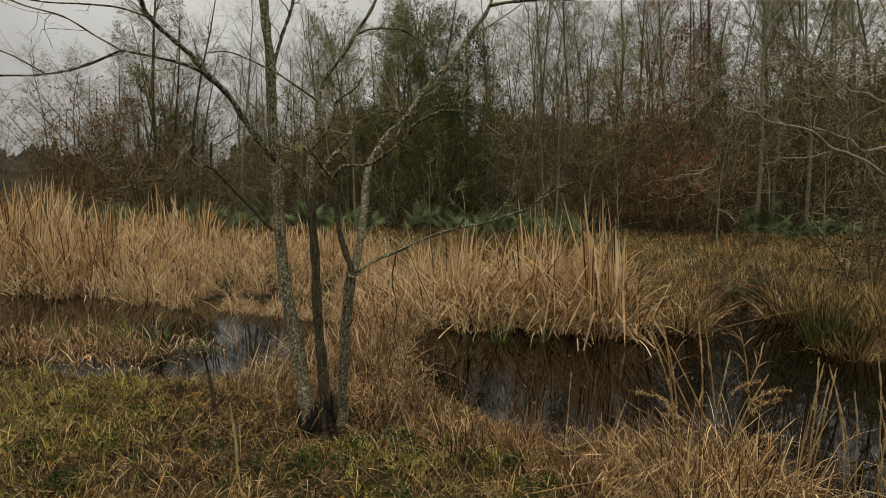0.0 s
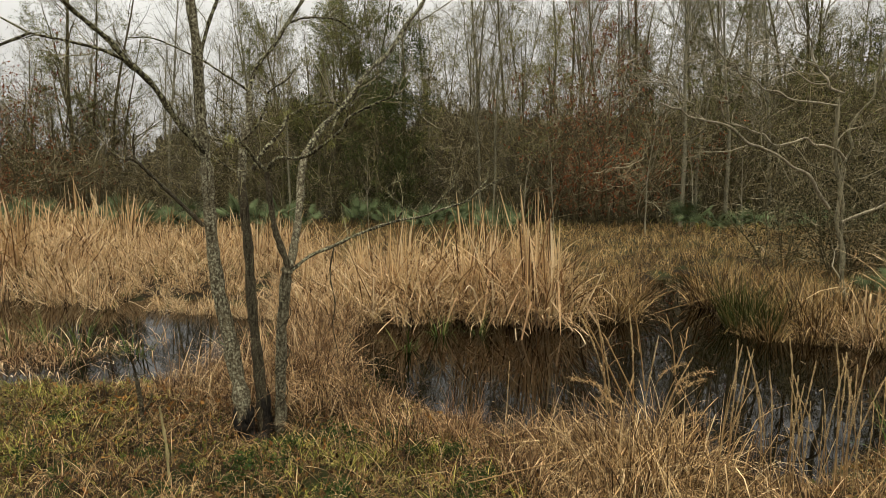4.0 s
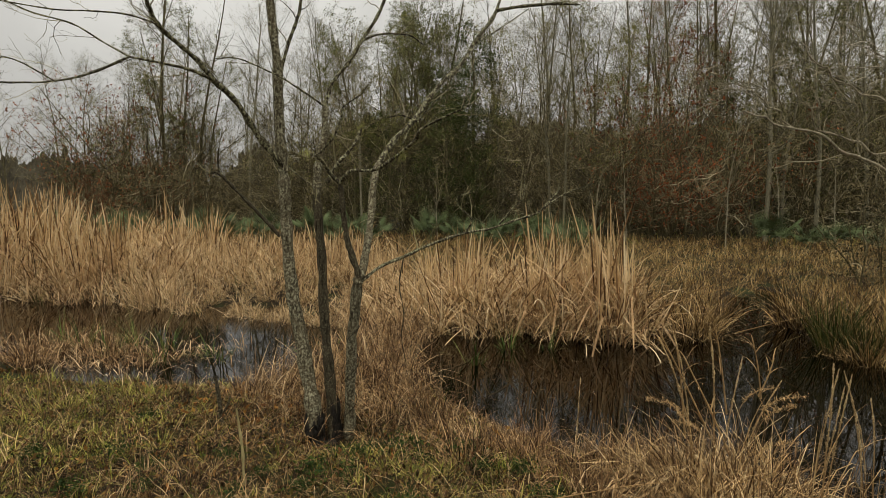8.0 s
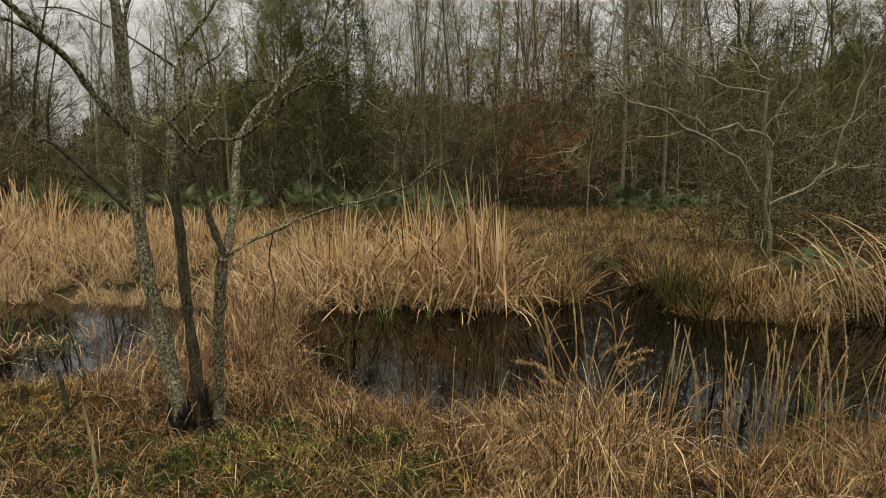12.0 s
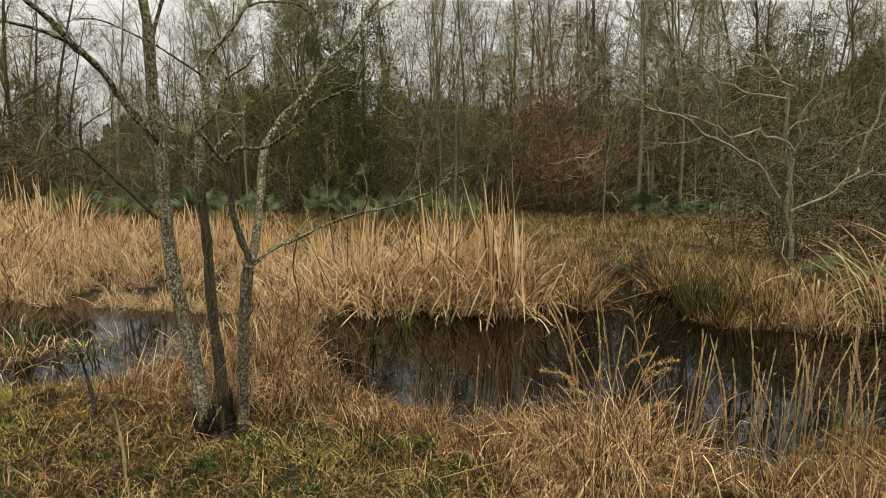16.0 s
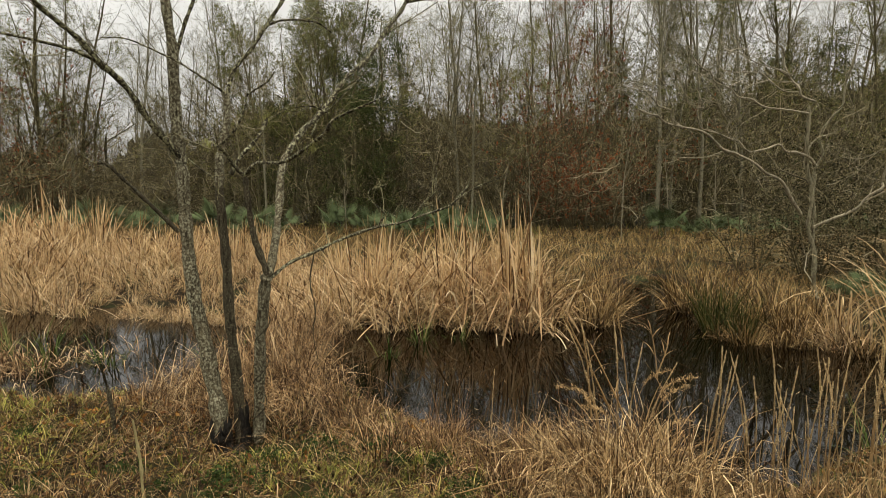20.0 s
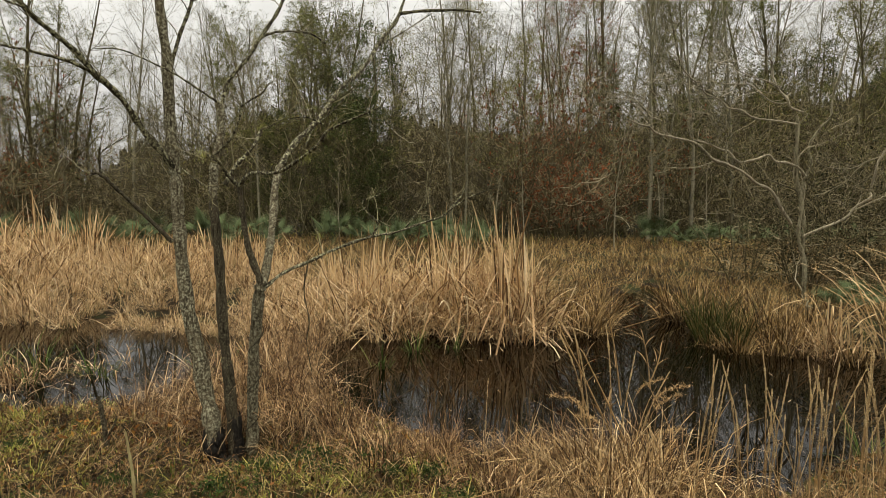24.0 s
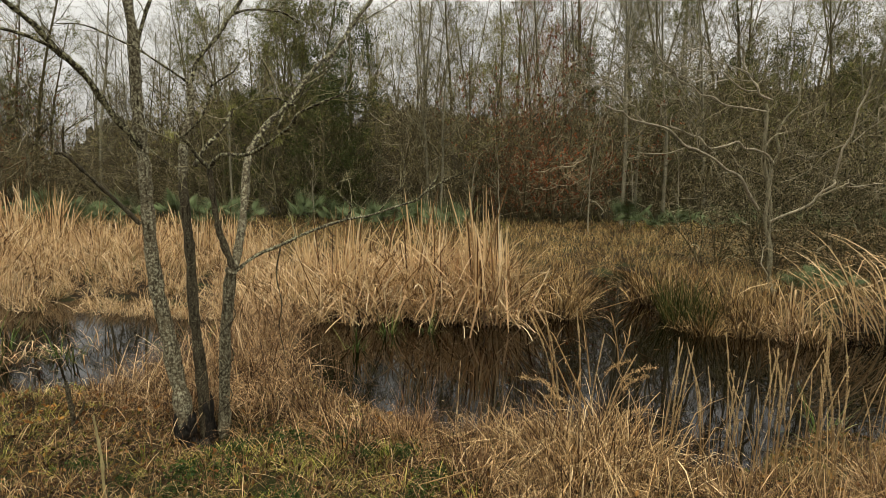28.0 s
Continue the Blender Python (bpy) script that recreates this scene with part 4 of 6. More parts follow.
# ---- tussocks ----
def tussock(name, seed, label, mat, n, radius, length, lean, droop, width=0.006, category="grass", group="", kinked=0.3, segs=6, wet=0):
    g = np.random.default_rng(seed)
    ob = thing(name, label, category, group)
    # wet: number of near-black foot leaves that paint in the tussock's shade
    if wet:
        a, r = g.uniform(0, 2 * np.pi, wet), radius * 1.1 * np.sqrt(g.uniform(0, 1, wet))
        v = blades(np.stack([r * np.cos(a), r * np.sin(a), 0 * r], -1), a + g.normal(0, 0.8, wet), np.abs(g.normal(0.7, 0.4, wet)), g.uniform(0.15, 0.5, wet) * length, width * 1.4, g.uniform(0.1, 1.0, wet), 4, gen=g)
        tagged(part("rotting_leaves", [v], FOOTSHADE, ob, "wet dead leaves at the foot, darkened to give its shade"), kind="stuff")
    for piece, m, turned in (("leaves", int(n * (1 - kinked)), False), ("bent_leaves", int(n * kinked), True)):
        a = g.uniform(0, 2 * np.pi, m)
        r = radius * np.sqrt(g.uniform(0, 1, m))
        base = np.stack([r * np.cos(a), r * np.sin(a), np.zeros(m)], -1)
        kink = (g.uniform(0.25, 0.8, m), g.uniform(0.6, 2.0, m)) if turned else None
        v = blades(base, a + g.normal(0, 0.8, m), np.abs(g.normal(lean, lean * 0.7, m)), g.uniform(0.4, 1.1, m) * length, g.uniform(0.6, 1.3, m) * width,
                   np.abs(g.normal(droop, droop * 0.7, m)), segs, kink, gen=g)
        tagged(part(piece, [v], mat, ob), kind="stuff")
    return ob


def tussocks():
    g = np.random.default_rng(40)
    # rounded sedge and green rush at the far edge
    sedges = [tussock("sedge_tussock", 50 + k, "rounded tan sedge tussock at the far edge of the water", (SEDGE, SEDGE, FIELD)[k], 170, 0.3, 1.0, 0.5, 0.6, 0.012, "sedge", "far bank tussocks", wet=110) for k in range(3)]
    spots = [at(x, y + (0.3 if x < 3.3 else 0.15), g.uniform(0, 360), s, 0.05, True) for x, y, s in ((1.75, 8.3, 0.6), (1.65, 8.9, 0.75), (2.0, 9.5, 0.8), (2.5, 9.8, 0.8), (3.1, 10.5, 0.85), (1.7, 10.3, 0.8), (2.5, 8.6, 0.85), (2.75, 9.0, 0.9), (2.4, 8.3, 0.85), (4.75, 7.35, 0.85), (4.35, 7.9, 0.8), (5.1, 7.6, 0.8), (4.2, 9.3, 0.95), (4.6, 8.9, 1.05), (2.2, 9.0, 0.9),
                                                                        (5.6, 8.4, 0.9), (2.3, 8.0, 0.6), (2.6, 8.2, 0.5), (3.85, 7.45, 0.35), (4.45, 7.1, 0.4), (4.1, 7.25, 0.6), (4.72, 7.0, 0.45), (5.2, 6.65, 0.6), (4.9, 8.0, 0.85), (5.4, 7.9, 0.9), (5.2, 8.7, 1.0), (4.4, 9.9, 1.0), (3.2, 9.9, 0.9), (4.75, 10.1, 1.0), (5.0, 9.6, 1.0))]
    scatter(sedges, spots)
    rushes = [tussock("rush_tussock", 60 + k, "dark green soft rush tussock standing in the water", RUSH, 190, 0.24, 1.05, 0.3, 0.35, 0.009, "rush", "green rushes", 0.08, wet=90) for k in range(2)]
    scatter(rushes, [at(x, y, g.uniform(0, 360), s, 0.05, True) for x, y, s in ((4.0, 7.95, 0.85), (4.2, 7.75, 0.75), (4.15, 8.35, 0.9))])
    # dead grass heaps round the tree and on the spit behind it
    heaps = [tussock("dead_grass_tussock", 70 + k, "matted tussock of brown dead grass on the bank", HAY, 260, 0.27, 0.62, 0.75, 0.6, 0.0095, "dead grass", "dead grass heaps", 0.6) for k in range(5)]
    spots = [at(-1.55 - 0.1 * u + g.normal(0, 0.2), 4.6 + u * 3.3, g.uniform(0, 360), g.uniform(0.45, 0.8), 0.02, True) for u in np.linspace(0, 1, 22)]
    spots += [at(x + g.normal(0, 0.1), y + g.normal(0, 0.1), g.uniform(0, 360), s, 0.02, True) for x, y, s in
              ((-0.9, 4.4, 0.62), (-1.15, 4.75, 0.6), (-0.7, 4.2, 0.5), (-0.3, 3.95, 0.5), (0.1, 3.75, 0.5), (0.45, 3.5, 0.5), (0.75, 3.7, 0.5), (-2.4, 4.8, 0.7), (-2.0, 4.9, 0.85), (-2.25, 5.05, 0.8), (-1.75, 4.85, 0.75), (-0.4, 3.6, 0.6), (0.3, 3.2, 0.6), (-1.3, 5.3, 0.6), (-2.7, 4.9, 0.4), (-3.95, 6.2, 0.4), (-3.6, 6.5, 0.4), (-4.6, 6.3, 0.45), (-4.95, 6.4, 0.5), (-5.3, 6.0, 0.4), (-5.9, 6.3, 0.4), (-6.6, 6.6, 0.45),
               (2.35, 2.5, 0.6), (2.75, 2.55, 0.7), (3.2, 2.75, 0.75), (2.6, 2.85, 0.55), (3.0, 3.05, 0.6), (3.6, 2.9, 0.75), (3.4, 3.25, 0.6), (2.2, 2.2, 0.5), (2.9, 2.25, 0.5), (1.75, 2.45, 0.5), (0.75, 3.05, 0.5), (0.5, 3.6, 0.6), (0.1, 4.0, 0.5), (1.0, 3.2, 0.7))]
    spots += [at(g.uniform(-7.2, -4.1), g.uniform(5.5, 6.9), g.uniform(0, 360), g.uniform(0.5, 0.85), 0.0, True) for _ in range(24)]
    scatter(heaps, spots)
    # pale straw tussocks at the near edge
    straws = [tussock("straw_tussock", 80 + k, "dense straw-coloured grass tussock on the bank", PALE, 560, 0.3, 0.55, 0.85, 0.8, 0.0042, "grass", "straw tussocks", 0.8) for k in range(4)]
    scatter(straws, [at(x, y, g.uniform(0, 360), s, 0.02) for x, y, s in ((-2.3, 4.85, 0.75), (-2.0, 5.05, 0.8), (-2.55, 4.95, 0.6), (-1.85, 4.65, 0.6), (-2.15, 4.55, 0.55), (1.05, 3.3, 1.15), (1.3, 3.1, 1.25), (0.95, 2.95, 0.8), (1.22, 3.28, 1.1), (0.85, 3.4, 0.9), (1.1, 3.05, 1.0), (2.3, 2.75, 0.35), (2.75, 2.95, 0.6), (3.2, 3.05, 0.6), (1.25, 2.65, 0.6), (1.2, 3.4, 0.9), (1.75, 2.95, 0.35), (2.4, 3.2, 0.35), (2.9, 3.4, 0.4), (3.3, 3.3, 0.42), (2.6, 2.7, 0.3), (3.7, 3.4, 0.42), (2.1, 2.4, 0.3), (3.2, 2.6, 0.3), (0.7, 2.9, 0.4), (4.2, 3.4, 0.45), (0.4, 2.6, 0.3))])
    # reeds with green leaves in the shallow
    fans = [tussock("green_reed_tuft", 90 + k, "small tuft of green and pale leaves standing in the water", SHOOT, 26, 0.07, 0.7, 0.25, 0.9, 0.013, "reed", "green reed tufts", 0.1, 8) for k in range(2)]
    scatter(fans, [at(x, y, g.uniform(0, 360), s, 0.02, True) for x, y, s in ((-0.55, 6.6, 0.85), (-0.2, 7.35, 0.9), (0.3, 7.4, 0.7), (-3.75, 6.35, 0.8), (-3.55, 6.2, 0.7), (-4.5, 6.6, 1.0), (-4.8, 6.5, 1.0), (-5.1, 6.8, 0.9), (-5.0, 6.2, 0.8), (-5.6, 6.5, 1.0), (-6.1, 6.7, 0.9), (-4.2, 6.0, 0.8), (-2.5, 6.3, 0.9), (-2.4, 6.9, 0.8), (3.2, 4.0, 0.7))])


tussocks()


# ---- seed stalks and plumes on the near bank ----
def seed_stalk(seed, lean):
    g = np.random.default_rng(seed)
    ob = thing("seed_stalk", "dry upright stalk thickly set with small seeds on the bank", "plant stalk", "dry seed stalks")
    P = spline([(0, 0, 0), (lean * 0.25, 0.01, 0.4), (lean * 0.6, 0.0, 0.75), (lean, 0.02, 1.0)], 12)
    stem = part("stem", [tubes(P[None], np.linspace(0.0045, 0.002, 12)[None], 5)], PALE, ob)
    n = 420
    s = g.uniform(0.4, 1.0, n)
    c = np.stack([np.interp(s, np.linspace(0, 1, 12), P[:, k]) for k in range(3)], -1)
    out = g.normal(0, 1, (n, 3))
    out /= np.linalg.norm(out, axis=1, keepdims=True)
    r = 0.0125 * (1.1 - 0.65 * s) * (0.75 + 0.35 * np.sin(s * 41 + seed)) * g.uniform(0.5, 1.3, n)
    Q = np.stack([c, c + out * (r * 0.6)[:, None], c + out * r[:, None]], 1)
    part("seed_head", [tubes(Q, np.array([[0.0025, 0.0038, 0.0012]]).repeat(n, 0), 3)], SEED, stem)
    return ob


def plume_grass(seed):
    g = np.random.default_rng(seed)
    ob = thing("plume_grass", "drooping feathery tan grass plume beside the water", "grass", "grass plumes")
    P = spline([(0, 0, 0), (0.06, 0.02, 0.3), (0.2, -0.02, 0.5), (0.45, 0.03, 0.55)], 12)
    stem = part("stem", [tubes(P[None], np.linspace(0.003, 0.0015, 12)[None], 4)], PALE, ob)
    n = 190
    s = g.uniform(0.42, 1.0, n)
    b = np.stack([np.interp(s, np.linspace(0, 1, 12), P[:, k]) for k in range(3)], -1)
    part("plume", [blades(b + g.normal(0, 0.012, (n, 3)), g.uniform(0, 6.3, n), g.uniform(0.4, 2.2, n), g.uniform(0.015, 0.06, n), 0.007, 0.3, 2, gen=g)], PLUME, stem)
    return ob


def stalks():
    g = np.random.default_rng(95)
    masters = [seed_stalk(100 + k, l) for k, l in enumerate((-0.06, 0.03, 0.12, -0.16, 0.3, -0.3))]
    S = [
        (0.36, 3.55, 0.42, 1),
        (1.07, 3.55, 0.74, 3),
        (1.13, 3.60, 0.77, 5),
        (1.24, 3.70, 0.74, 0),
        (1.19, 3.50, 0.61, 2),
        (1.26, 3.50, 0.49, 4),
        (1.52, 3.00, 0.72, 1),
        (1.55, 3.05, 0.66, 2),
        (1.76, 3.00, 0.56, 0),
        (1.91, 3.10, 0.50, 1),
        (1.95, 3.15, 0.57, 2),
        (1.86, 2.90, 0.43, 1),
        (2.24, 3.20, 0.66, 0),
        (2.13, 3.00, 0.70, 2),
        (2.20, 3.10, 0.62, 4),
        (2.46, 3.10, 0.83, 1),
        (2.42, 3.00, 0.56, 0),
        (2.46, 3.20, 0.45, 1),
        (3.03, 3.30, 0.44, 1),
        (3.13, 3.30, 0.55, 0),
        (3.23, 3.30, 0.49, 0),
        (3.18, 3.00, 0.55, 1),
        (1.76, 2.80, 0.44, 0),
        (2.02, 2.90, 0.69, 1),
        (2.22, 2.70, 0.55, 2),
        (1.65, 2.90, 0.45, 0),
    ]
    S += [(x + g.uniform(-0.22, 0.22), y + g.uniform(-0.25, 0.2), top - g.uniform(0.02, 0.22), int(g.integers(0, 6))) for x, y, top, k in S if x > 1.3]
    S += [(g.uniform(1.9, 3.3), g.uniform(2.7, 3.35), g.uniform(0.4, 0.72), int(g.integers(0, 4))) for _ in range(20)]
    spots, pick = [], []
    for x, y, top, k in S:
        z = float(ground_height(np.array(x), np.array(y)))
        h = max(top - z, 0.3)
        spots.append(pose(x, y, z - 0.02, 0, 0, float(g.uniform(-14, 14))) @ Matrix.Diagonal((h, h, h, 1)))
        pick.append(k)
    scatter(masters, spots, pick)
    plumes = [plume_grass(110 + k) for k in range(3)]
    scatter(plumes, [pose(x, y, z, 0, 0, a) @ Matrix.Diagonal((q, q, q, 1)) for x, y, z, a, q in ((1.3, 3.3, 0.1, 5, 0.5), (1.25, 3.2, -0.04, -15, 0.5), (1.1, 3.4, -0.04, 190, 0.5), (1.0, 3.35, 0.02, 165, 0.6), (1.3, 3.35, 0.1, -8, 0.6), (1.25, 3.45, 0.16, -4, 0.5))])


stalks()


# ---- palmettos ----
def palmetto(seed):
    g = np.random.default_rng(seed)
    ob = thing("palmetto", "green fan-leaved palmetto at the edge of the wood", "palm", "palmettos")
    for k in range(int(g.integers(7, 11))):
        head, tilt, L = g.uniform(0, 2 * np.pi), g.uniform(0.15, 1.0), g.uniform(0.5, 0.9)
        d = np.array([np.sin(tilt) * np.cos(head), np.sin(tilt) * np.sin(head), np.cos(tilt)])
        P = np.stack([d * L * s for s in (0, 0.5, 1)])
        side = np.cross(d, [0, 0, 1.0])
        side /= np.linalg.norm(side) + 1e-9
        lift = np.cross(side, d)
        n = 37
        a = np.linspace(-1.9, 1.9, n)
        tip = np.arange(n) % 2 == 0
        r = np.where(tip[:, None], [[0.02, 0.2, 0.4, 0.6]], [[0.02, 0.07, 0.09, 0.1]]) * (1 - 0.1 * np.abs(a))[:, None]
        out = d[None] * np.cos(a)[:, None] + side[None] * np.sin(a)[:, None]
        V = P[-1] + out[:, None] * r[..., None] + lift * (np.where(tip, 0.012, -0.012)[:, None] * (r > 0.03) - 0.25 * r**2)[..., None]
        k = np.arange(n - 1)[:, None] * 4 + np.arange(3)[None]
        part("frond", [tubes(P[None], np.array([[0.008, 0.006, 0.005]]), 4), (V, np.stack([k, k + 4, k + 5, k + 1], -1))], PALMETTO, ob)
    return ob


def palmettos():
    g = np.random.default_rng(120)
    masters = [palmetto(130 + k) for k in range(4)]
    spots = []
    for x in np.concatenate([np.arange(-19, -6.5, 0.95), np.arange(-5.5, 2, 1.6), np.arange(8, 21, 1.15)]):
        spots.append(at(x + g.uniform(-0.4, 0.4), 20.9 + g.uniform(-0.9, 1.0), g.uniform(0, 360), g.uniform(0.75, 1.15)))
    spots += [at(x, y, g.uniform(0, 360), s) for x, y, s in ((6.95, 9.7, 0.45), (7.5, 9.9, 0.5), (8.0, 10.1, 0.55), (-15.5, 19.5, 0.8), (-17.2, 20.2, 0.8), (-1.0, 19.5, 1.0), (-1.6, 20, 0.9), (1.4, 18.8, 1.0), (1.9, 19.3, 0.9))]
    scatter(masters, spots)


palmettos()


# ---- the wood ----
def brush(seed, height, stems, mat_leaf=None, leaves=0, label="dense leafless brown thicket shrub at the edge of the wood", size=0.03, twig=None):
    g = np.random.default_rng(seed)
    ob = thing("thicket_shrub", label, "shrub", "wood edge thicket")
    a = g.uniform(0, 2 * np.pi, stems)
    tilt = np.abs(g.normal(0.3, 0.25, stems))
    D = np.stack([np.sin(tilt) * np.cos(a), np.sin(tilt) * np.sin(a), np.cos(tilt)], -1)
    P = [np.stack([0.35 * np.cos(a), 0.35 * np.sin(a), 0 * a], -1)]
    H = height * g.uniform(0.6, 1.05, stems)
    for _ in range(6):
        D = D + g.normal(0, 0.14, D.shape)
        D /= np.linalg.norm(D, axis=1, keepdims=True)
        P.append(P[-1] + D * H[:, None] / 6)
    P = np.stack(P, 1)
    R = g.uniform(0.018, 0.036, stems)[:, None] * np.linspace(1, 0.25, 7)
    P1, R1 = sprout(P, R, 11, 5, 0.05, 0.98, height * 0.3, 1.0, 0.15, 0.3, 0.5, g)
    R1 = np.clip(R1, 0.006, 0.013)
    P2, R2 = sprout(P1, R1, 6, 3, 0.1, 1.0, height * 0.14, 0.95, 0.05, 0.35, 0.6, g)
    R2 = np.clip(R2, 0.0035, 0.006)
    for k in range(stems):
        part("stem", [tubes(P[k : k + 1], R[k : k + 1], 5)], GREYBARK, ob)
    pale = g.uniform(0, 1, len(P1)) < 0.16
    tagged(part("twig_mass", [tubes(P1[~pale], R1[~pale], 3), tubes(P2, R2, 3)], twig or BRUSHTWIG, ob), kind="stuff")
    tagged(part("pale_twig_mass", [tubes(P1[pale], R1[pale] * 1.5, 3)], PALETWIG, ob), kind="stuff")
    if leaves:
        tagged(part("foliage", [leaf_cards(P2, leaves, size, 0.05, g)], mat_leaf, ob), kind="stuff")
    return ob


def bare_tree(seed, height, radius, mat, label, leaf=None, leaves=0, size=0.045, limbs=20, low=0.25, reach=0.2, category="tree", lean=0.05, angle=0.8, far=False):
    g = np.random.default_rng(seed)
    ob = thing("wood_tree", label, category, "trees of the wood")
    k = 10
    D = np.array([g.normal(0, lean), g.normal(0, lean), 1.0])
    pts = [np.zeros(3)]
    for _ in range(k - 1):
        D = D + g.normal(0, 0.045, 3)
        D /= np.linalg.norm(D)
        pts.append(pts[-1] + D * height / (k - 1))
    P = np.array(pts)[None]
    R = (0.72 * radius * np.linspace(1, 0.12, k) ** 0.8)[None]
    P1, R1 = sprout(P, R, limbs, 5, low, 0.99, height * reach, angle, 0.35, 0.12, 0.5, g)
    R1 = np.clip(R1, 0.006, 0.03)
    P2, R2 = sprout(P1, R1, 7, 4, 0.15, 1.0, height * 0.085, 0.75, 0.2, 0.2, 0.5, g)
    R2 = np.clip(R2, 0.004, 0.01)
    P3, R3 = sprout(P2, R2, 4, 3, 0.2, 1.0, height * 0.05, 0.7, 0.1, 0.25, 0.6, g)
    R3 = np.clip(R3, 0.003, 0.005)
    part("trunk", [tubes(P, R, 9)], mat, ob, "", True)
    if far:
        tagged(part("limb_spray", [tubes(P1, R1, 3)], mat, ob), kind="stuff")
    else:
        for i in range(limbs):
            part("limb", [tubes(P1[i : i + 1], R1[i : i + 1], 4)], mat, ob)
    tagged(part("crown", [tubes(P2, R2, 3), tubes(P3, R3, 3)], TWIG, ob), kind="stuff")
    if leaves:
        tagged(part("foliage", [leaf_cards(P3, leaves, size, 0.07, g)], leaf, ob), kind="stuff")
    return ob


def evergreen(seed, height, label):
    g = np.random.default_rng(seed)
    ob = thing("evergreen_tree", label, "evergreen tree", "evergreens of the wood")
    P = np.stack([np.zeros(8), np.zeros(8), np.linspace(0, height, 8)], -1)[None] + g.normal(0, 0.05, (1, 8, 3))
    R = np.linspace(0.12, 0.015, 8)[None]
    n = 40
    s = g.uniform(0.12, 0.98, n)
    a = g.uniform(0, 6.28, n)
    L = height * 0.27 * (1.05 - s) ** 0.7 * g.uniform(0.6, 1.1, n)
    f = np.linspace(0, 1, 4)
    Q = np.stack([L[:, None] * f * np.cos(a)[:, None], L[:, None] * f * np.sin(a)[:, None], (s * height)[:, None] + L[:, None] * (0.25 * f - 0.1 * f**2)], -1)
    P2, R2 = sprout(Q, np.full((n, 4), 0.01), 13, 3, 0.2, 1.0, 0.5, 0.7, 0.1, 0.15, 0.6, g)
    part("trunk", [tubes(P, R, 8)], GREYBARK, ob, "", True)
    for i in range(n):
        part("bough", [tubes(Q[i : i + 1], np.full((1, 4), 0.014), 3)], GREYBARK, ob)
    part("foliage", [leaf_cards(P2, 9500, 0.042, 0.12, g)], PINE, ob, "dark green needle sprays")["kind"] = "stuff"
    return ob


def thicket_height(az):
    """How high the thicket stands, in metres, by compass from straight ahead in degrees."""
    return float(np.interp(az, [-60, -45, -40, -37, -33, -29, -25, -21, -14, -9, -4, 3, 10, 15, 25, 40, 60], [4.6, 4.8, 7.0, 8.0, 7.4, 4.9, 5.0, 7.2, 8.8, 8.2, 7.6, 7.0, 7.0, 8.2, 8.6, 8.2, 8.0]))


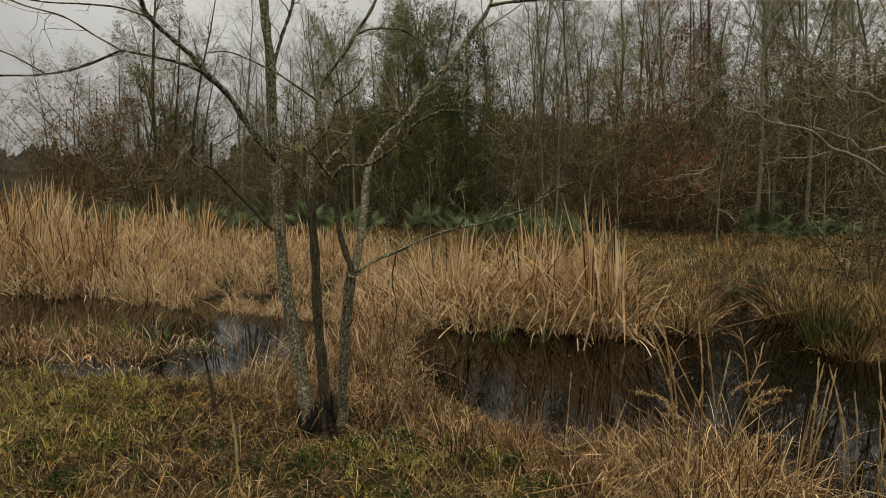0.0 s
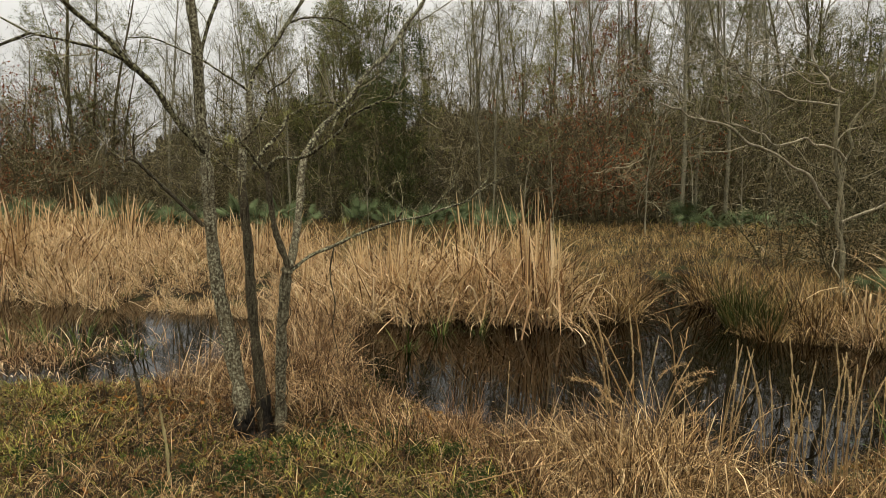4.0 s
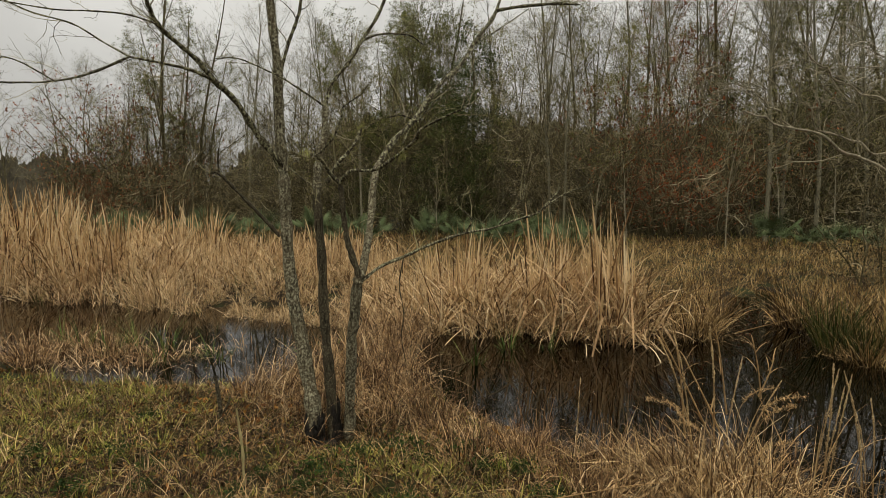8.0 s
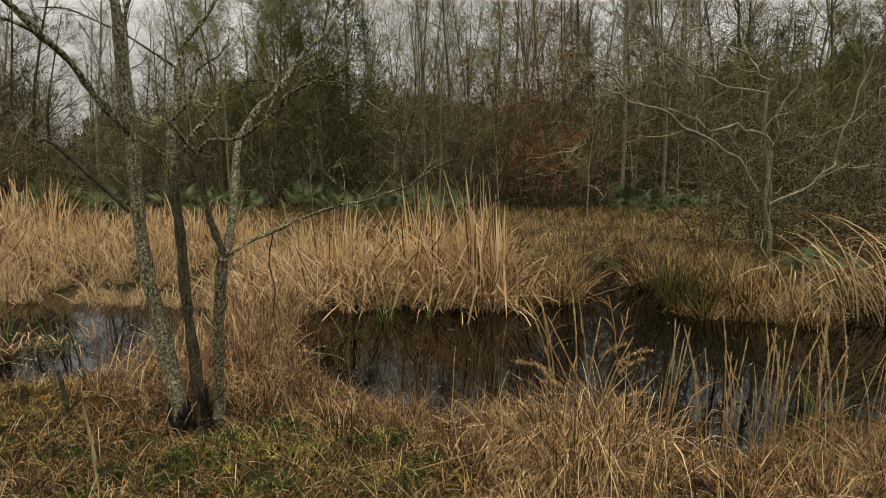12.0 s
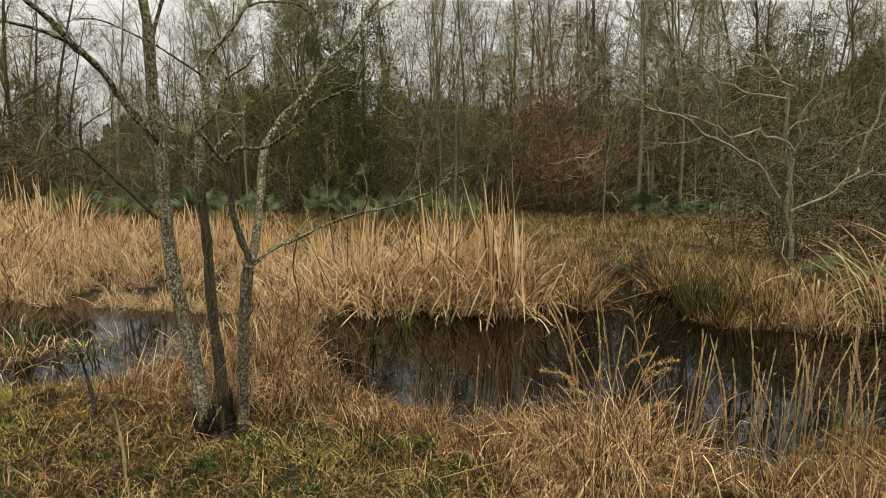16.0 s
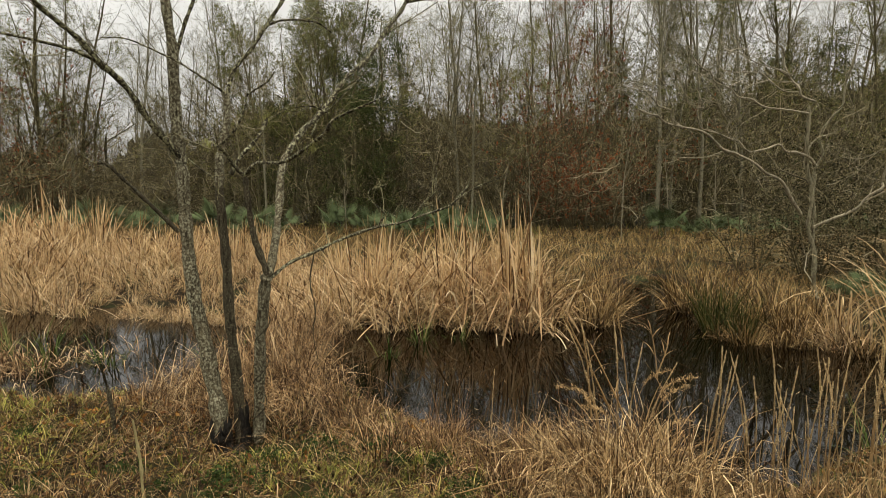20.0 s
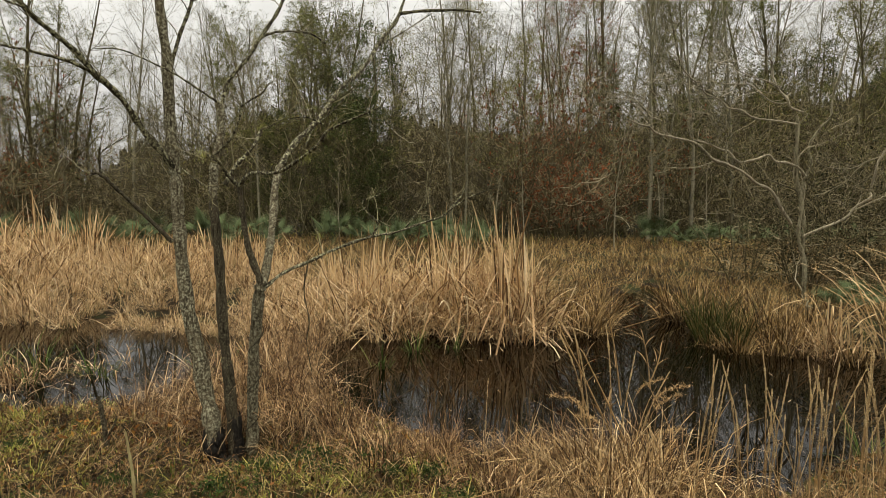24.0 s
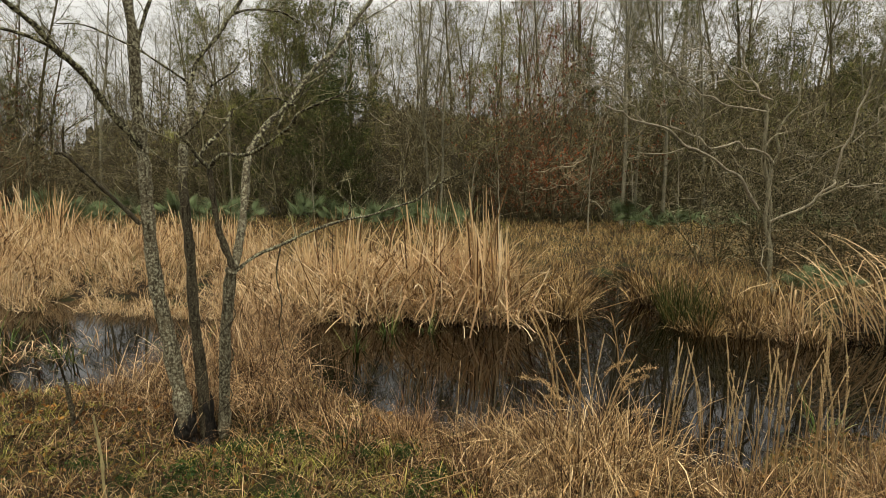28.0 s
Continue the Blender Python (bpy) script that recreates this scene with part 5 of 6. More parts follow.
def wood():
    g = np.random.default_rng(140)
    brown = "dense leafless brown thicket shrub at the edge of the wood"
    masters = [brush(150 + k, 5.0, 8, BROWN, 950, brown, 0.034) for k in range(5)]
    masters += [brush(160, 5.0, 8, OLIVE, 1400, "thicket shrub with thin olive-brown late leaves", 0.034), brush(161, 5.0, 8, RED, 1300, "thicket shrub with a few russet leaves", 0.042), brush(162, 5.0, 8, HOLLY, 1200, "dense dark leafy bush beyond the water", 0.04)]
    spots, pick = [], []
    for row, (y0, gap) in enumerate(((24.0, 1.5), (26.5, 1.7), (29.5, 2.2))):
        for x in np.arange(-y0 * 1.25, y0 * 1.2, gap):
            px, py = x + g.uniform(-0.5, 0.5), y0 + g.uniform(-0.9, 0.9)
            az = np.degrees(np.arctan2(px, py))
            if az < -42 and row < 3:
                continue
            h = thicket_height(az) * g.uniform(0.8, 1.1) * (0.75 if row == 0 else 1.0)
            k = 6 if g.uniform() < (0.15 if (-46 < az < -33 or 9 < az < 15) else 0.02) else 5 if g.uniform() < (0.75 if -18 < az < -6 else 0.6 if az > 14 else 0.2) else int(g.integers(0, 5))
            s = h / 5.0
            spots.append(pose(px, py, float(ground_height(np.array(px), np.array(py))) - 0.03, 0, 0, g.uniform(0, 360)) @ Matrix.Diagonal((max(1.0, s * 0.9), max(1.0, s * 0.9), s, 1)))
            pick.append(k)
    for x, y, h in ((5.2, 23.4, 6.0), (6.0, 23.2, 7.0), (4.4, 23.5, 5.5), (6.9, 24.8, 6.5), (-21.5, 27.0, 6.5), (-20.3, 26.6, 7.0), (-23.0, 28.5, 6.5)):
        spots.append(at(x, y, g.uniform(0, 360), h / 5.0))
        pick.append(6)
    # thicket close behind the pale shrub
    for x, y, h in ((7.9, 12.2, 3.6), (9.0, 11.2, 3.4), (9.4, 11.0, 3.8), (10.6, 11.2, 3.6), (8.9, 12.6, 4.2), (11.8, 12.5, 4.0), (7.0, 12.8, 3.0), (13.0, 11.5, 3.8), (8.6, 11.2, 2.2), (9.4, 10.4, 2.2), (10.0, 10.9, 2.6), (10.8, 10.2, 2.4), (8.0, 12.0, 2.8), (11.6, 10.9, 3.0)):
        spots.append(at(x, y, g.uniform(0, 360), h / 5.0))
        pick.append(7 if g.uniform() < 0.75 else int(g.integers(0, 6)))
    # dark undergrowth, also put in for the shade at the foot of the thicket
    for x in np.arange(-22, 24, 1.4):
        spots.append(at(x + g.uniform(-0.4, 0.4), 25.2 + g.uniform(-0.7, 0.9), g.uniform(0, 360), g.uniform(0.3, 0.55)))
        pick.append(7)
    scatter(masters, spots, pick)

    kinds = [bare_tree(200, 13, 0.13, PALEBARK, "slender pale-barked leafless tree of the wood"), bare_tree(201, 15, 0.16, PALEBARK, "slender pale-barked leafless tree of the wood"),
             bare_tree(202, 14, 0.14, GREYBARK, "slender grey-brown leafless tree of the wood"), bare_tree(203, 12, 0.10, GREYBARK, "slender grey-brown leafless tree of the wood", limbs=26),
             bare_tree(204, 13, 0.13, GREYBARK, "tall tree with thin yellow-green late leaves", YELLOW, 5000, 0.04), bare_tree(205, 13, 0.13, GREYBARK, "tall tree with sparse russet leaves", RED, 2600, 0.045),
             bare_tree(206, 14, 0.15, GREYBARK, "tall tree with thin grey-green leaves", OLIVE, 7500, 0.04), bare_tree(207, 9, 0.09, GREYBARK, "low spreading leafless tree", limbs=30, low=0.12, reach=0.32)]
    spots, pick = [], []
    fixed = ((-19.3, 27.6, 6, 0.6), (-18.2, 27.0, 2, 0.6), (-5.4, 24.6, 6, 0.68), (-4.2, 24.0, 6, 0.62), (-3.6, 26.5, 6, 0.7), (-2.0, 24.4, 4, 0.5), (8.8, 23.0, 1, 0.8), (10.5, 22.9, 0, 0.85), (9.5, 23.4, 0, 0.7), (12.6, 23.6, 1, 0.75), (-6.9, 23.2, 0, 0.6), (1.4, 23.4, 0, 0.6), (13.4, 27.6, 1, 1.0), (11.0, 29.0, 0, 1.0), (11.9, 29.6, 1, 0.95), (9.9, 30, 0, 0.9), (-17.6, 26, 2, 1.0), (-16.4, 26.6, 2, 0.85), (7.0, 28.0, 5, 1.05), (8.3, 29.0, 5, 0.95), (3.5, 24.4, 4, 0.62), (4.2, 25.0, 4, 0.58), (2.8, 25.2, 4, 0.6), (-7.4, 24.0, 6, 0.62), (-6.0, 23.6, 6, 0.6), (2.6, 33, 4, 1.15),
             (-8.9, 29.5, 6, 0.78), (-7.6, 30.0, 4, 0.75), (-6.3, 28.8, 6, 0.8), (15.6, 28.0, 6, 0.95), (17.4, 29.0, 6, 1.05), (13.8, 30.5, 6, 1.0), (11.4, 27.0, 6, 0.8), (19.8, 28.0, 6, 0.9), (22.5, 29.0, 2, 1.0), (25.5, 27.5, 6, 0.9),
             (-34.0, 38.0, 3, 0.95), (-29.5, 37.5, 7, 0.9), (-37.0, 36.0, 7, 1.1), (-13.0, 27, 3, 0.7), (-11.5, 28.5, 7, 0.85), (-18.2, 27.3, 6, 0.7), (-17.1, 26.8, 6, 0.74), (-16.3, 27.4, 6, 0.62))
    for x, y, k, s in fixed:
        spots.append(at(x, y, g.uniform(0, 360), s))
        pick.append(k)
    for n in range(60):
        y = g.uniform(27, 46)
        az = g.uniform(-41, 52)
        if (-31 < az < -23 or 3 < az < 12) and g.uniform() < 0.3:
            continue
        k = int(g.choice([0, 0, 1, 2, 2, 3, 3, 3, 7] + ([6, 6, 6, 6, 4, 4] if az > 14 else [4] if -14 < az < 4 else [3])))
        spots.append(at(y * np.tan(radians(az)), y, g.uniform(0, 360), g.uniform(0.95, 1.2) if az > 10 else g.uniform(0.8, 1.05) if az > -20 else g.uniform(0.6, 0.85)))
        pick.append(k)
    back = [bare_tree(208 + k, 14, 0.11, (GREYBARK, PALEBARK, GREYBARK)[k], "slender leafless tree deep in the wood", (OLIVE, None, BROWN)[k], (2600, 0, 1800)[k], 0.04, limbs=34, low=0.3, reach=0.17, far=True) for k in range(3)]
    scatter(back, [at(y * np.tan(radians(az)), y, g.uniform(0, 360), h * g.uniform(0.85, 1.1)) for az, y, h in ((a, g.uniform(30, 44), float(np.interp(a, [-40, -31, -29, -23, -18, 4, 12, 50], [0.65, 0.65, 0.48, 0.5, 0.85, 0.85, 1.1, 1.1]))) for a in np.arange(-40, 52, 1.6))])
    for n in range(12):
        az, y = g.uniform(-38, 46), g.uniform(23.6, 27)
        spots.append(at(y * np.tan(radians(az)), y, g.uniform(0, 360), g.uniform(0.5, 0.85)))
        pick.append(int(g.choice([0, 1, 0, 3])))
    for x, y, turn, s in ((-4.9, 25.6, 40, 0.74), (-4.0, 27.4, 150, 0.8), (-5.6, 27.0, 260, 0.72)):
        spots.append(at(x, y, turn, s))
        pick.append(6)
    scatter(kinds, spots, pick)

    ever = [evergreen(220, 7.5, "dark green evergreen standing among the thicket"), evergreen(221, 8.5, "dark green evergreen standing among the thicket")]
    scatter(ever, [at(x, y, g.uniform(0, 360), s) for x, y, s in ((-3.3, 22.9, 0.9), (-2.6, 23.4, 0.72), (-6.4, 24.2, 0.7), (-2.4, 24.8, 1.05), (17.5, 30, 1.15), (21, 31, 1.2), (14.0, 31, 1.1), (9.6, 31.5, 1.0), (11.6, 26.2, 0.8), (24, 30, 1.1), (-5.6, 31, 0.85), (26, 33, 1.1), (30, 34, 1.0))])
    sap = bare_tree(230, 4.2, 0.035, SHRUBBARK, "pale bare sapling in front of the thicket", limbs=9, low=0.3, reach=0.3, category="sapling", lean=0.05, angle=0.7)
    sap.name = "sapling"
    scatter([sap], [at(6.6, 20.4, 40, 1.0), at(8.4, 21, 200, 0.8), at(2.3, 20.6, 100, 0.7), at(-3.4, 21.4, 10, 0.7), at(3.6, 22, 300, 0.9), at(10.5, 21.5, 300, 0.85)])


wood()


# ---- ground cover ----
def in_water(x, y):
    return (ground_height(x, y) < WATER + 0.015) & (np.hypot((x + 1.4) / 0.5, (y - 4.0) / 0.5) > 1)


def bare(x, y):
    """Where no grass stands: the water, and the burnt hollow at the foot of the tree."""
    return in_water(x, y) | (np.hypot((x + 1.38) / 0.24, (y - 3.95) / 0.15) < 1)


def cover(name, n, xs, ys, mat, label, length, lean, droop, width, seed, kink=0.0, segs=4, lift=0.0, keep=None, category="grass"):
    g = np.random.default_rng(seed)
    x, y = g.uniform(*xs, n), g.uniform(*ys, n)
    ok = ~bare(x, y)
    if keep:
        ok &= keep(x, y, g)
    x, y = x[ok], y[ok]
    n = len(x)
    base = on_ground(x, y)
    base[:, 2] += g.uniform(0, lift, n) if lift else 0
    turn = np.where(g.uniform(0, 1, n) < kink, g.uniform(0.5, 1.8, n), 0.0)
    swirl = 2.5 * np.sin(x * 1.9) + 2.0 * np.cos(y * 2.3)
    v = blades(base, swirl + g.normal(0, 1.4, n), np.abs(g.normal(lean, lean * 0.5, n)), g.uniform(*length, n), g.uniform(0.6, 1.4, n) * width, np.abs(g.normal(droop, droop * 0.5, n)), segs, (g.uniform(0.3, 0.8, n), turn), gen=g)
    ob = part(name, [v], mat)
    return tagged(ob, label, category, kind="stuff")


def patchy(x, y, g, a=1.7, b=2.3, bias=0.0):
    f = np.sin(x * a + 0.7) * np.cos(y * b - 0.4) + 0.6 * np.sin(x * 4.1 - y * 3.3) + bias
    return g.uniform(-1, 1, len(x)) < f


def tufts(name, count, each, xs, ys, mat, label, length, lean, droop, width, seed, radius=0.05, kink=0.3, segs=4, keep=None, category="grass"):
    """Small tufts of leaves that splay from their own feet, each its own size."""
    g = np.random.default_rng(seed)
    x, y = g.uniform(*xs, count), g.uniform(*ys, count)
    ok = ~bare(x, y)
    if keep:
        ok &= keep(x, y, g)
    x, y = x[ok], y[ok]
    size = np.repeat(g.uniform(0.55, 1.25, len(x)), each)
    fall = np.repeat(g.uniform(0, 2 * np.pi, len(x)), each)
    cx, cy = np.repeat(x, each), np.repeat(y, each)
    n = len(cx)
    a, r = g.uniform(0, 2 * np.pi, n), radius * size * np.sqrt(g.uniform(0, 1, n))
    way = np.where(g.uniform(0, 1, n) < 0.4, fall + g.normal(0, 0.4, n), a + g.normal(0, 0.5, n))
    turn = np.where(g.uniform(0, 1, n) < kink, g.uniform(0.5, 2.0, n), 0.0)
    v = blades(on_ground(cx + r * np.cos(a), cy + r * np.sin(a)), way, np.abs(g.normal(lean, lean * 0.5, n)), g.uniform(*length, n) * size, g.uniform(0.6, 1.4, n) * width,
               np.abs(g.normal(droop, droop * 0.5, n)), segs, (g.uniform(0.3, 0.8, n), turn), gen=g)
    return tagged(part(name, [v], mat), label, category, kind="stuff")


def green_share(x, y):
    """How green the bank is: to the west, and in a patch before the tree."""
    return np.clip(np.clip((-1.9 - x) * 0.9, 0, 1) * 0.85 + 0.6 * np.exp(-(((x + 0.55) / 0.75) ** 2) - ((y - 3.3) / 0.55) ** 2), 0, 1)


cover("green_grass", 66000, (-5.0, 1.2), (2.3, 5.6), GREEN, "short damp green grass on the bank", (0.03, 0.1), 0.55, 1.1, 0.005, 301, 0.0, 2,
      keep=lambda x, y, g: (g.uniform(0, 1, len(x)) < green_share(x, y) + 0.1) & patchy(x, y, g, 4.7, 5.3, 0.55))
tufts("green_grass_tufts", 2000, 22, (-5.0, 1.0), (2.3, 5.6), GREEN, "low tufts of damp green grass on the bank", (0.06, 0.17), 0.5, 0.8, 0.0045, 314, 0.04, 0.1, 4,
      keep=lambda x, y, g: g.uniform(0, 1, len(x)) < green_share(x, y) * 0.8 + 0.04)
tufts("dead_grass_tufts", 5200, 22, (-5.0, 4.8), (2.0, 5.8), HAY, "splayed tufts of brown dead grass on the bank", (0.06, 0.24), 0.85, 0.7, 0.003, 302, 0.05, 0.8, 6,
      keep=lambda x, y, g: g.uniform(0, 1, len(x)) < 0.72 + 0.07 * x - 0.3 * green_share(x, y) * (x > -2) - 0.5 * ((x > 1.4) & (y > 2.7)))
cover("grass_litter", 90000, (-5.0, 4.8), (2.0, 5.8), THATCH, "flattened dead grass litter", (0.03, 0.16), 1.2, 0.5, 0.003, 303, 0.6, 3, 0.06)
cover("bank_straw", 2600, (-4.8, 2.4), (2.3, 5.4), HAY, "long tangled dead grass straws lying over the bank", (0.15, 0.45), 0.95, 0.6, 0.0034, 312, 0.6, 6, 0.03)
cover("moss_cushions", 26000, (-5.0, 2.4), (2.3, 5.4), MOSS, "small yellow-green moss cushions between the dead grass", (0.012, 0.05), 0.6, 0.8, 0.0055, 311, 0.0, 2,
      keep=lambda x, y, g: patchy(x, y, g, 8.3, 9.1, -0.35 - 0.12 * x), category="moss")
tufts("straw_grass_tufts", 800, 20, (0.3, 5.0), (1.7, 4.2), PALE, "loose tufts of straw-coloured grass on the near bank", (0.1, 0.36), 0.75, 0.7, 0.004, 304, 0.05, 0.6, 5,
      keep=lambda x, y, g: patchy(x, y, g, 5.3, 6.1, -0.25) & ~((x > 1.4) & (y > 2.75)))
tufts("russet_weed", 70, 26, (-0.1, 1.1), (3.3, 4.7), TWIGGY, "fine dead russet weed at the water's edge", (0.12, 0.42), 0.5, 0.3, 0.0028, 315, 0.05, 0.6, 6, category="dead weed")
cover("far_edge_litter", 3200, (-9, 8), (6.3, 9.9), SEDGE, "tangled dead sedge along the far edge of the water", (0.2, 0.55), 1.2, 0.6, 0.01, 308, 0.5, 6, 0.08, category="sedge", keep=lambda x, y, g: y > 7)
cover("spit_litter", 7000, (-2.3, -0.8), (4.25, 8.0), HAY, "tangled dead grass on the low spit behind the tree", (0.2, 0.6), 0.95, 0.7, 0.005, 305, 0.6, 6, 0.25)
cover("sedge_field", 200000, (-24, 24), (8.6, 24.0), FIELD, "low tan and olive sedge covering the open marsh", (0.16, 0.46), 0.45, 0.8, 0.0075, 306, 0.3, 3, 0.0,
      keep=lambda x, y, g: (np.abs(x) < y * 1.0 + 1) & (g.uniform(0, 1, len(x)) < 11 / y) & (y > np.interp(x, [1, 1.5, 5, 7], [12, 10.3, 10.8, 9.5])), category="sedge")
cover("green_marsh_plants", 2200, (-34, 34), (20.5, 25.5), GREEN, "green undergrowth along the wood's edge", (0.25, 0.7), 0.5, 0.9, 0.02, 307, 0.1, 4,
      keep=lambda x, y, g: patchy(x, y, g, 0.6, 0.9), category="undergrowth")
cover("dry_straw_stems", 300, (0.6, 4.6), (2.2, 3.4), PALE, "thin upright dry grass stems on the near bank", (0.25, 0.7), 0.25, 0.25, 0.0038, 309, 0.3, 6)
cover("grass_behind", 12000, (-7, 7), (-4.5, 2.3), GREEN, "short damp grass on the open bank", (0.05, 0.14), 0.6, 1.0, 0.008, 313, 0.1, 2)


def litter():
    g = np.random.default_rng(310)
    n = 42000
    x, y = g.uniform(-5.6, 4.8, n), g.uniform(1.7, 6.2, n)
    ok = ~in_water(x, y)
    c = on_ground(x[ok], y[ok], -0.008)
    c[:, 2] += g.uniform(0, 0.03, len(c))
    P = np.stack([c, c + g.normal(0, 0.004, c.shape)], 1)
    ob = part("leaf_litter", [leaf_cards(P, len(c), 0.019, 0.004, g)], LITTER)
    tagged(ob, "damp brown leaf litter and moss between the grasses", "leaf litter", kind="stuff")
    n = 640
    x, y = g.uniform(-5, 3.5, n), g.uniform(1.8, 5.6, n)
    x[:300], y[:300] = g.normal(-2.2, 0.5, 300), g.normal(4.55, 0.4, 300)
    ok = ~in_water(x, y)
    c = on_ground(x[ok], y[ok], -0.05)
    c[:, 2] += g.uniform(0, 0.09, len(c))
    P = np.stack([c, c + g.normal(0, 0.01, c.shape)], 1)
    ob = part("fallen_leaves", [leaf_cards(P, len(c), 0.021, 0.01, g)], FALLEN)
    tagged(ob, "scattered orange and brown fallen leaves", "fallen leaves", kind="stuff")
    n = 420
    x, y = g.uniform(-7, 7, n), g.uniform(4, 8.8, n)
    ok = in_water(x, y)
    c = np.stack([x[ok], y[ok], np.full(ok.sum(), WATER + 0.006)], -1)
    m = len(c)
    ob = part("floating_litter", [blades(c, g.uniform(0, 6.3, m), 1.565, g.uniform(0.02, 0.18, m), 0.006, 0.0, 2, gen=g)], HAY)
    tagged(ob, "bits of dead leaf floating on the water", "plant litter", kind="stuff")
    # dead stalks standing and fallen in the western shallows
    n = 1500
    x, y = g.uniform(-7.2, -3.5, n), g.normal(6.15, 0.45, n)
    ok = in_water(x, y) & (np.sin(x * 3.1 + 1.0) * np.cos(y * 3.7) + 0.5 > g.uniform(-0.6, 1.0, n))
    c = np.stack([x[ok], y[ok], np.full(ok.sum(), WATER - 0.02)], -1)
    m = len(c)
    ob = part("shallow_stalks", [blades(c, g.uniform(0, 6.3, m), np.abs(g.normal(0.8, 0.45, m)), g.uniform(0.12, 0.5, m), 0.008, g.uniform(0, 1.0, m), 5, (0.5, g.uniform(0, 1.4, m)), gen=g)], RUSSET)
    tagged(ob, "dead broken stalks tangled in the shallow water", "dead stalks", kind="stuff")
    # low green herbs at the foot of the tree
    herbs = []
    for k in range(3):
        n = 160
        b = g.normal(0, 0.12, (n, 3)) * [1, 1, 0.3] + [0, 0, 0.07]
        Q = np.stack([b, b + g.normal(0, 0.03, (n, 3))], 1)
        herb = thing("low_herb", "low dark green herb among the dead grass", "herb", "low herbs")
        tagged(part("foliage", [leaf_cards(Q, n * 2, 0.022, 0.02, g)], HERB, herb), kind="stuff")
        herbs.append(herb)
    scatter(herbs, [at(x, y, g.uniform(0, 360), s, -0.02) for x, y, s in ((-0.8, 3.75, 0.6), (-0.6, 3.6, 0.5), (-0.45, 3.85, 0.45), (-1.0, 3.5, 0.4), (-0.2, 3.5, 0.4), (-1.6, 2.9, 0.45), (-2.3, 3.2, 0.4), (-1.9, 3.4, 0.45), (-1.2, 3.2, 0.5), (0.1, 2.9, 0.4), (-2.9, 4.0, 0.5))]
            + [at(g.uniform(-3.0, 0.4), g.uniform(2.6, 3.9), g.uniform(0, 360), g.uniform(0.25, 0.5), -0.02) for _ in range(12)]
            + [at(g.uniform(-1.3, 0.3), g.uniform(2.9, 3.7), g.uniform(0, 360), g.uniform(0.3, 0.5), -0.02) for _ in range(6)])


litter()


def reed_stems():
    """Thick pale dead reed stems standing crossed at the water's edge."""
    for foot, tip in (((1.28, 3.60, -0.19), (0.80, 3.60, 0.79)), ((1.25, 3.50, -0.01), (0.96, 3.50, 0.59)), ((1.06, 3.75, -0.02), (0.96, 3.75, 0.74)), ((1.83, 4.60, -0.01), (1.75, 4.60, 0.45)), ((1.83, 4.65, -0.01), (1.93, 4.65, 0.30)), ((1.42, 4.10, 0.03), (1.30, 4.10, 0.74))):
        foot, tip = np.array(foot), np.array(tip)
        mid = (foot + tip) / 2 + [0.01, 0, 0.0]
        ob = thing("dead_reed_stem", "pale leaning dead reed stem at the water's edge", "reed", "dead reed stems")
        ob.matrix_basis = pose(*foot)
        v, q, *_ = limb_mesh([foot * 0, mid - foot, tip - foot], 0.0065, 0.0035, 7, 0.1)
        stem = part("stem", [(v, q)], PALE, ob, "", True)
        g = np.random.default_rng(int(abs(tip[0]) * 1000))
        for f in g.uniform(0.35, 0.95, 5):
            part("sheath", [blades(((tip - foot) * f)[None], g.uniform(0, 6.3, 1), 0.5, 0.16, 0.009, 0.9, 5, gen=g)], PALE, stem)


reed_stems()


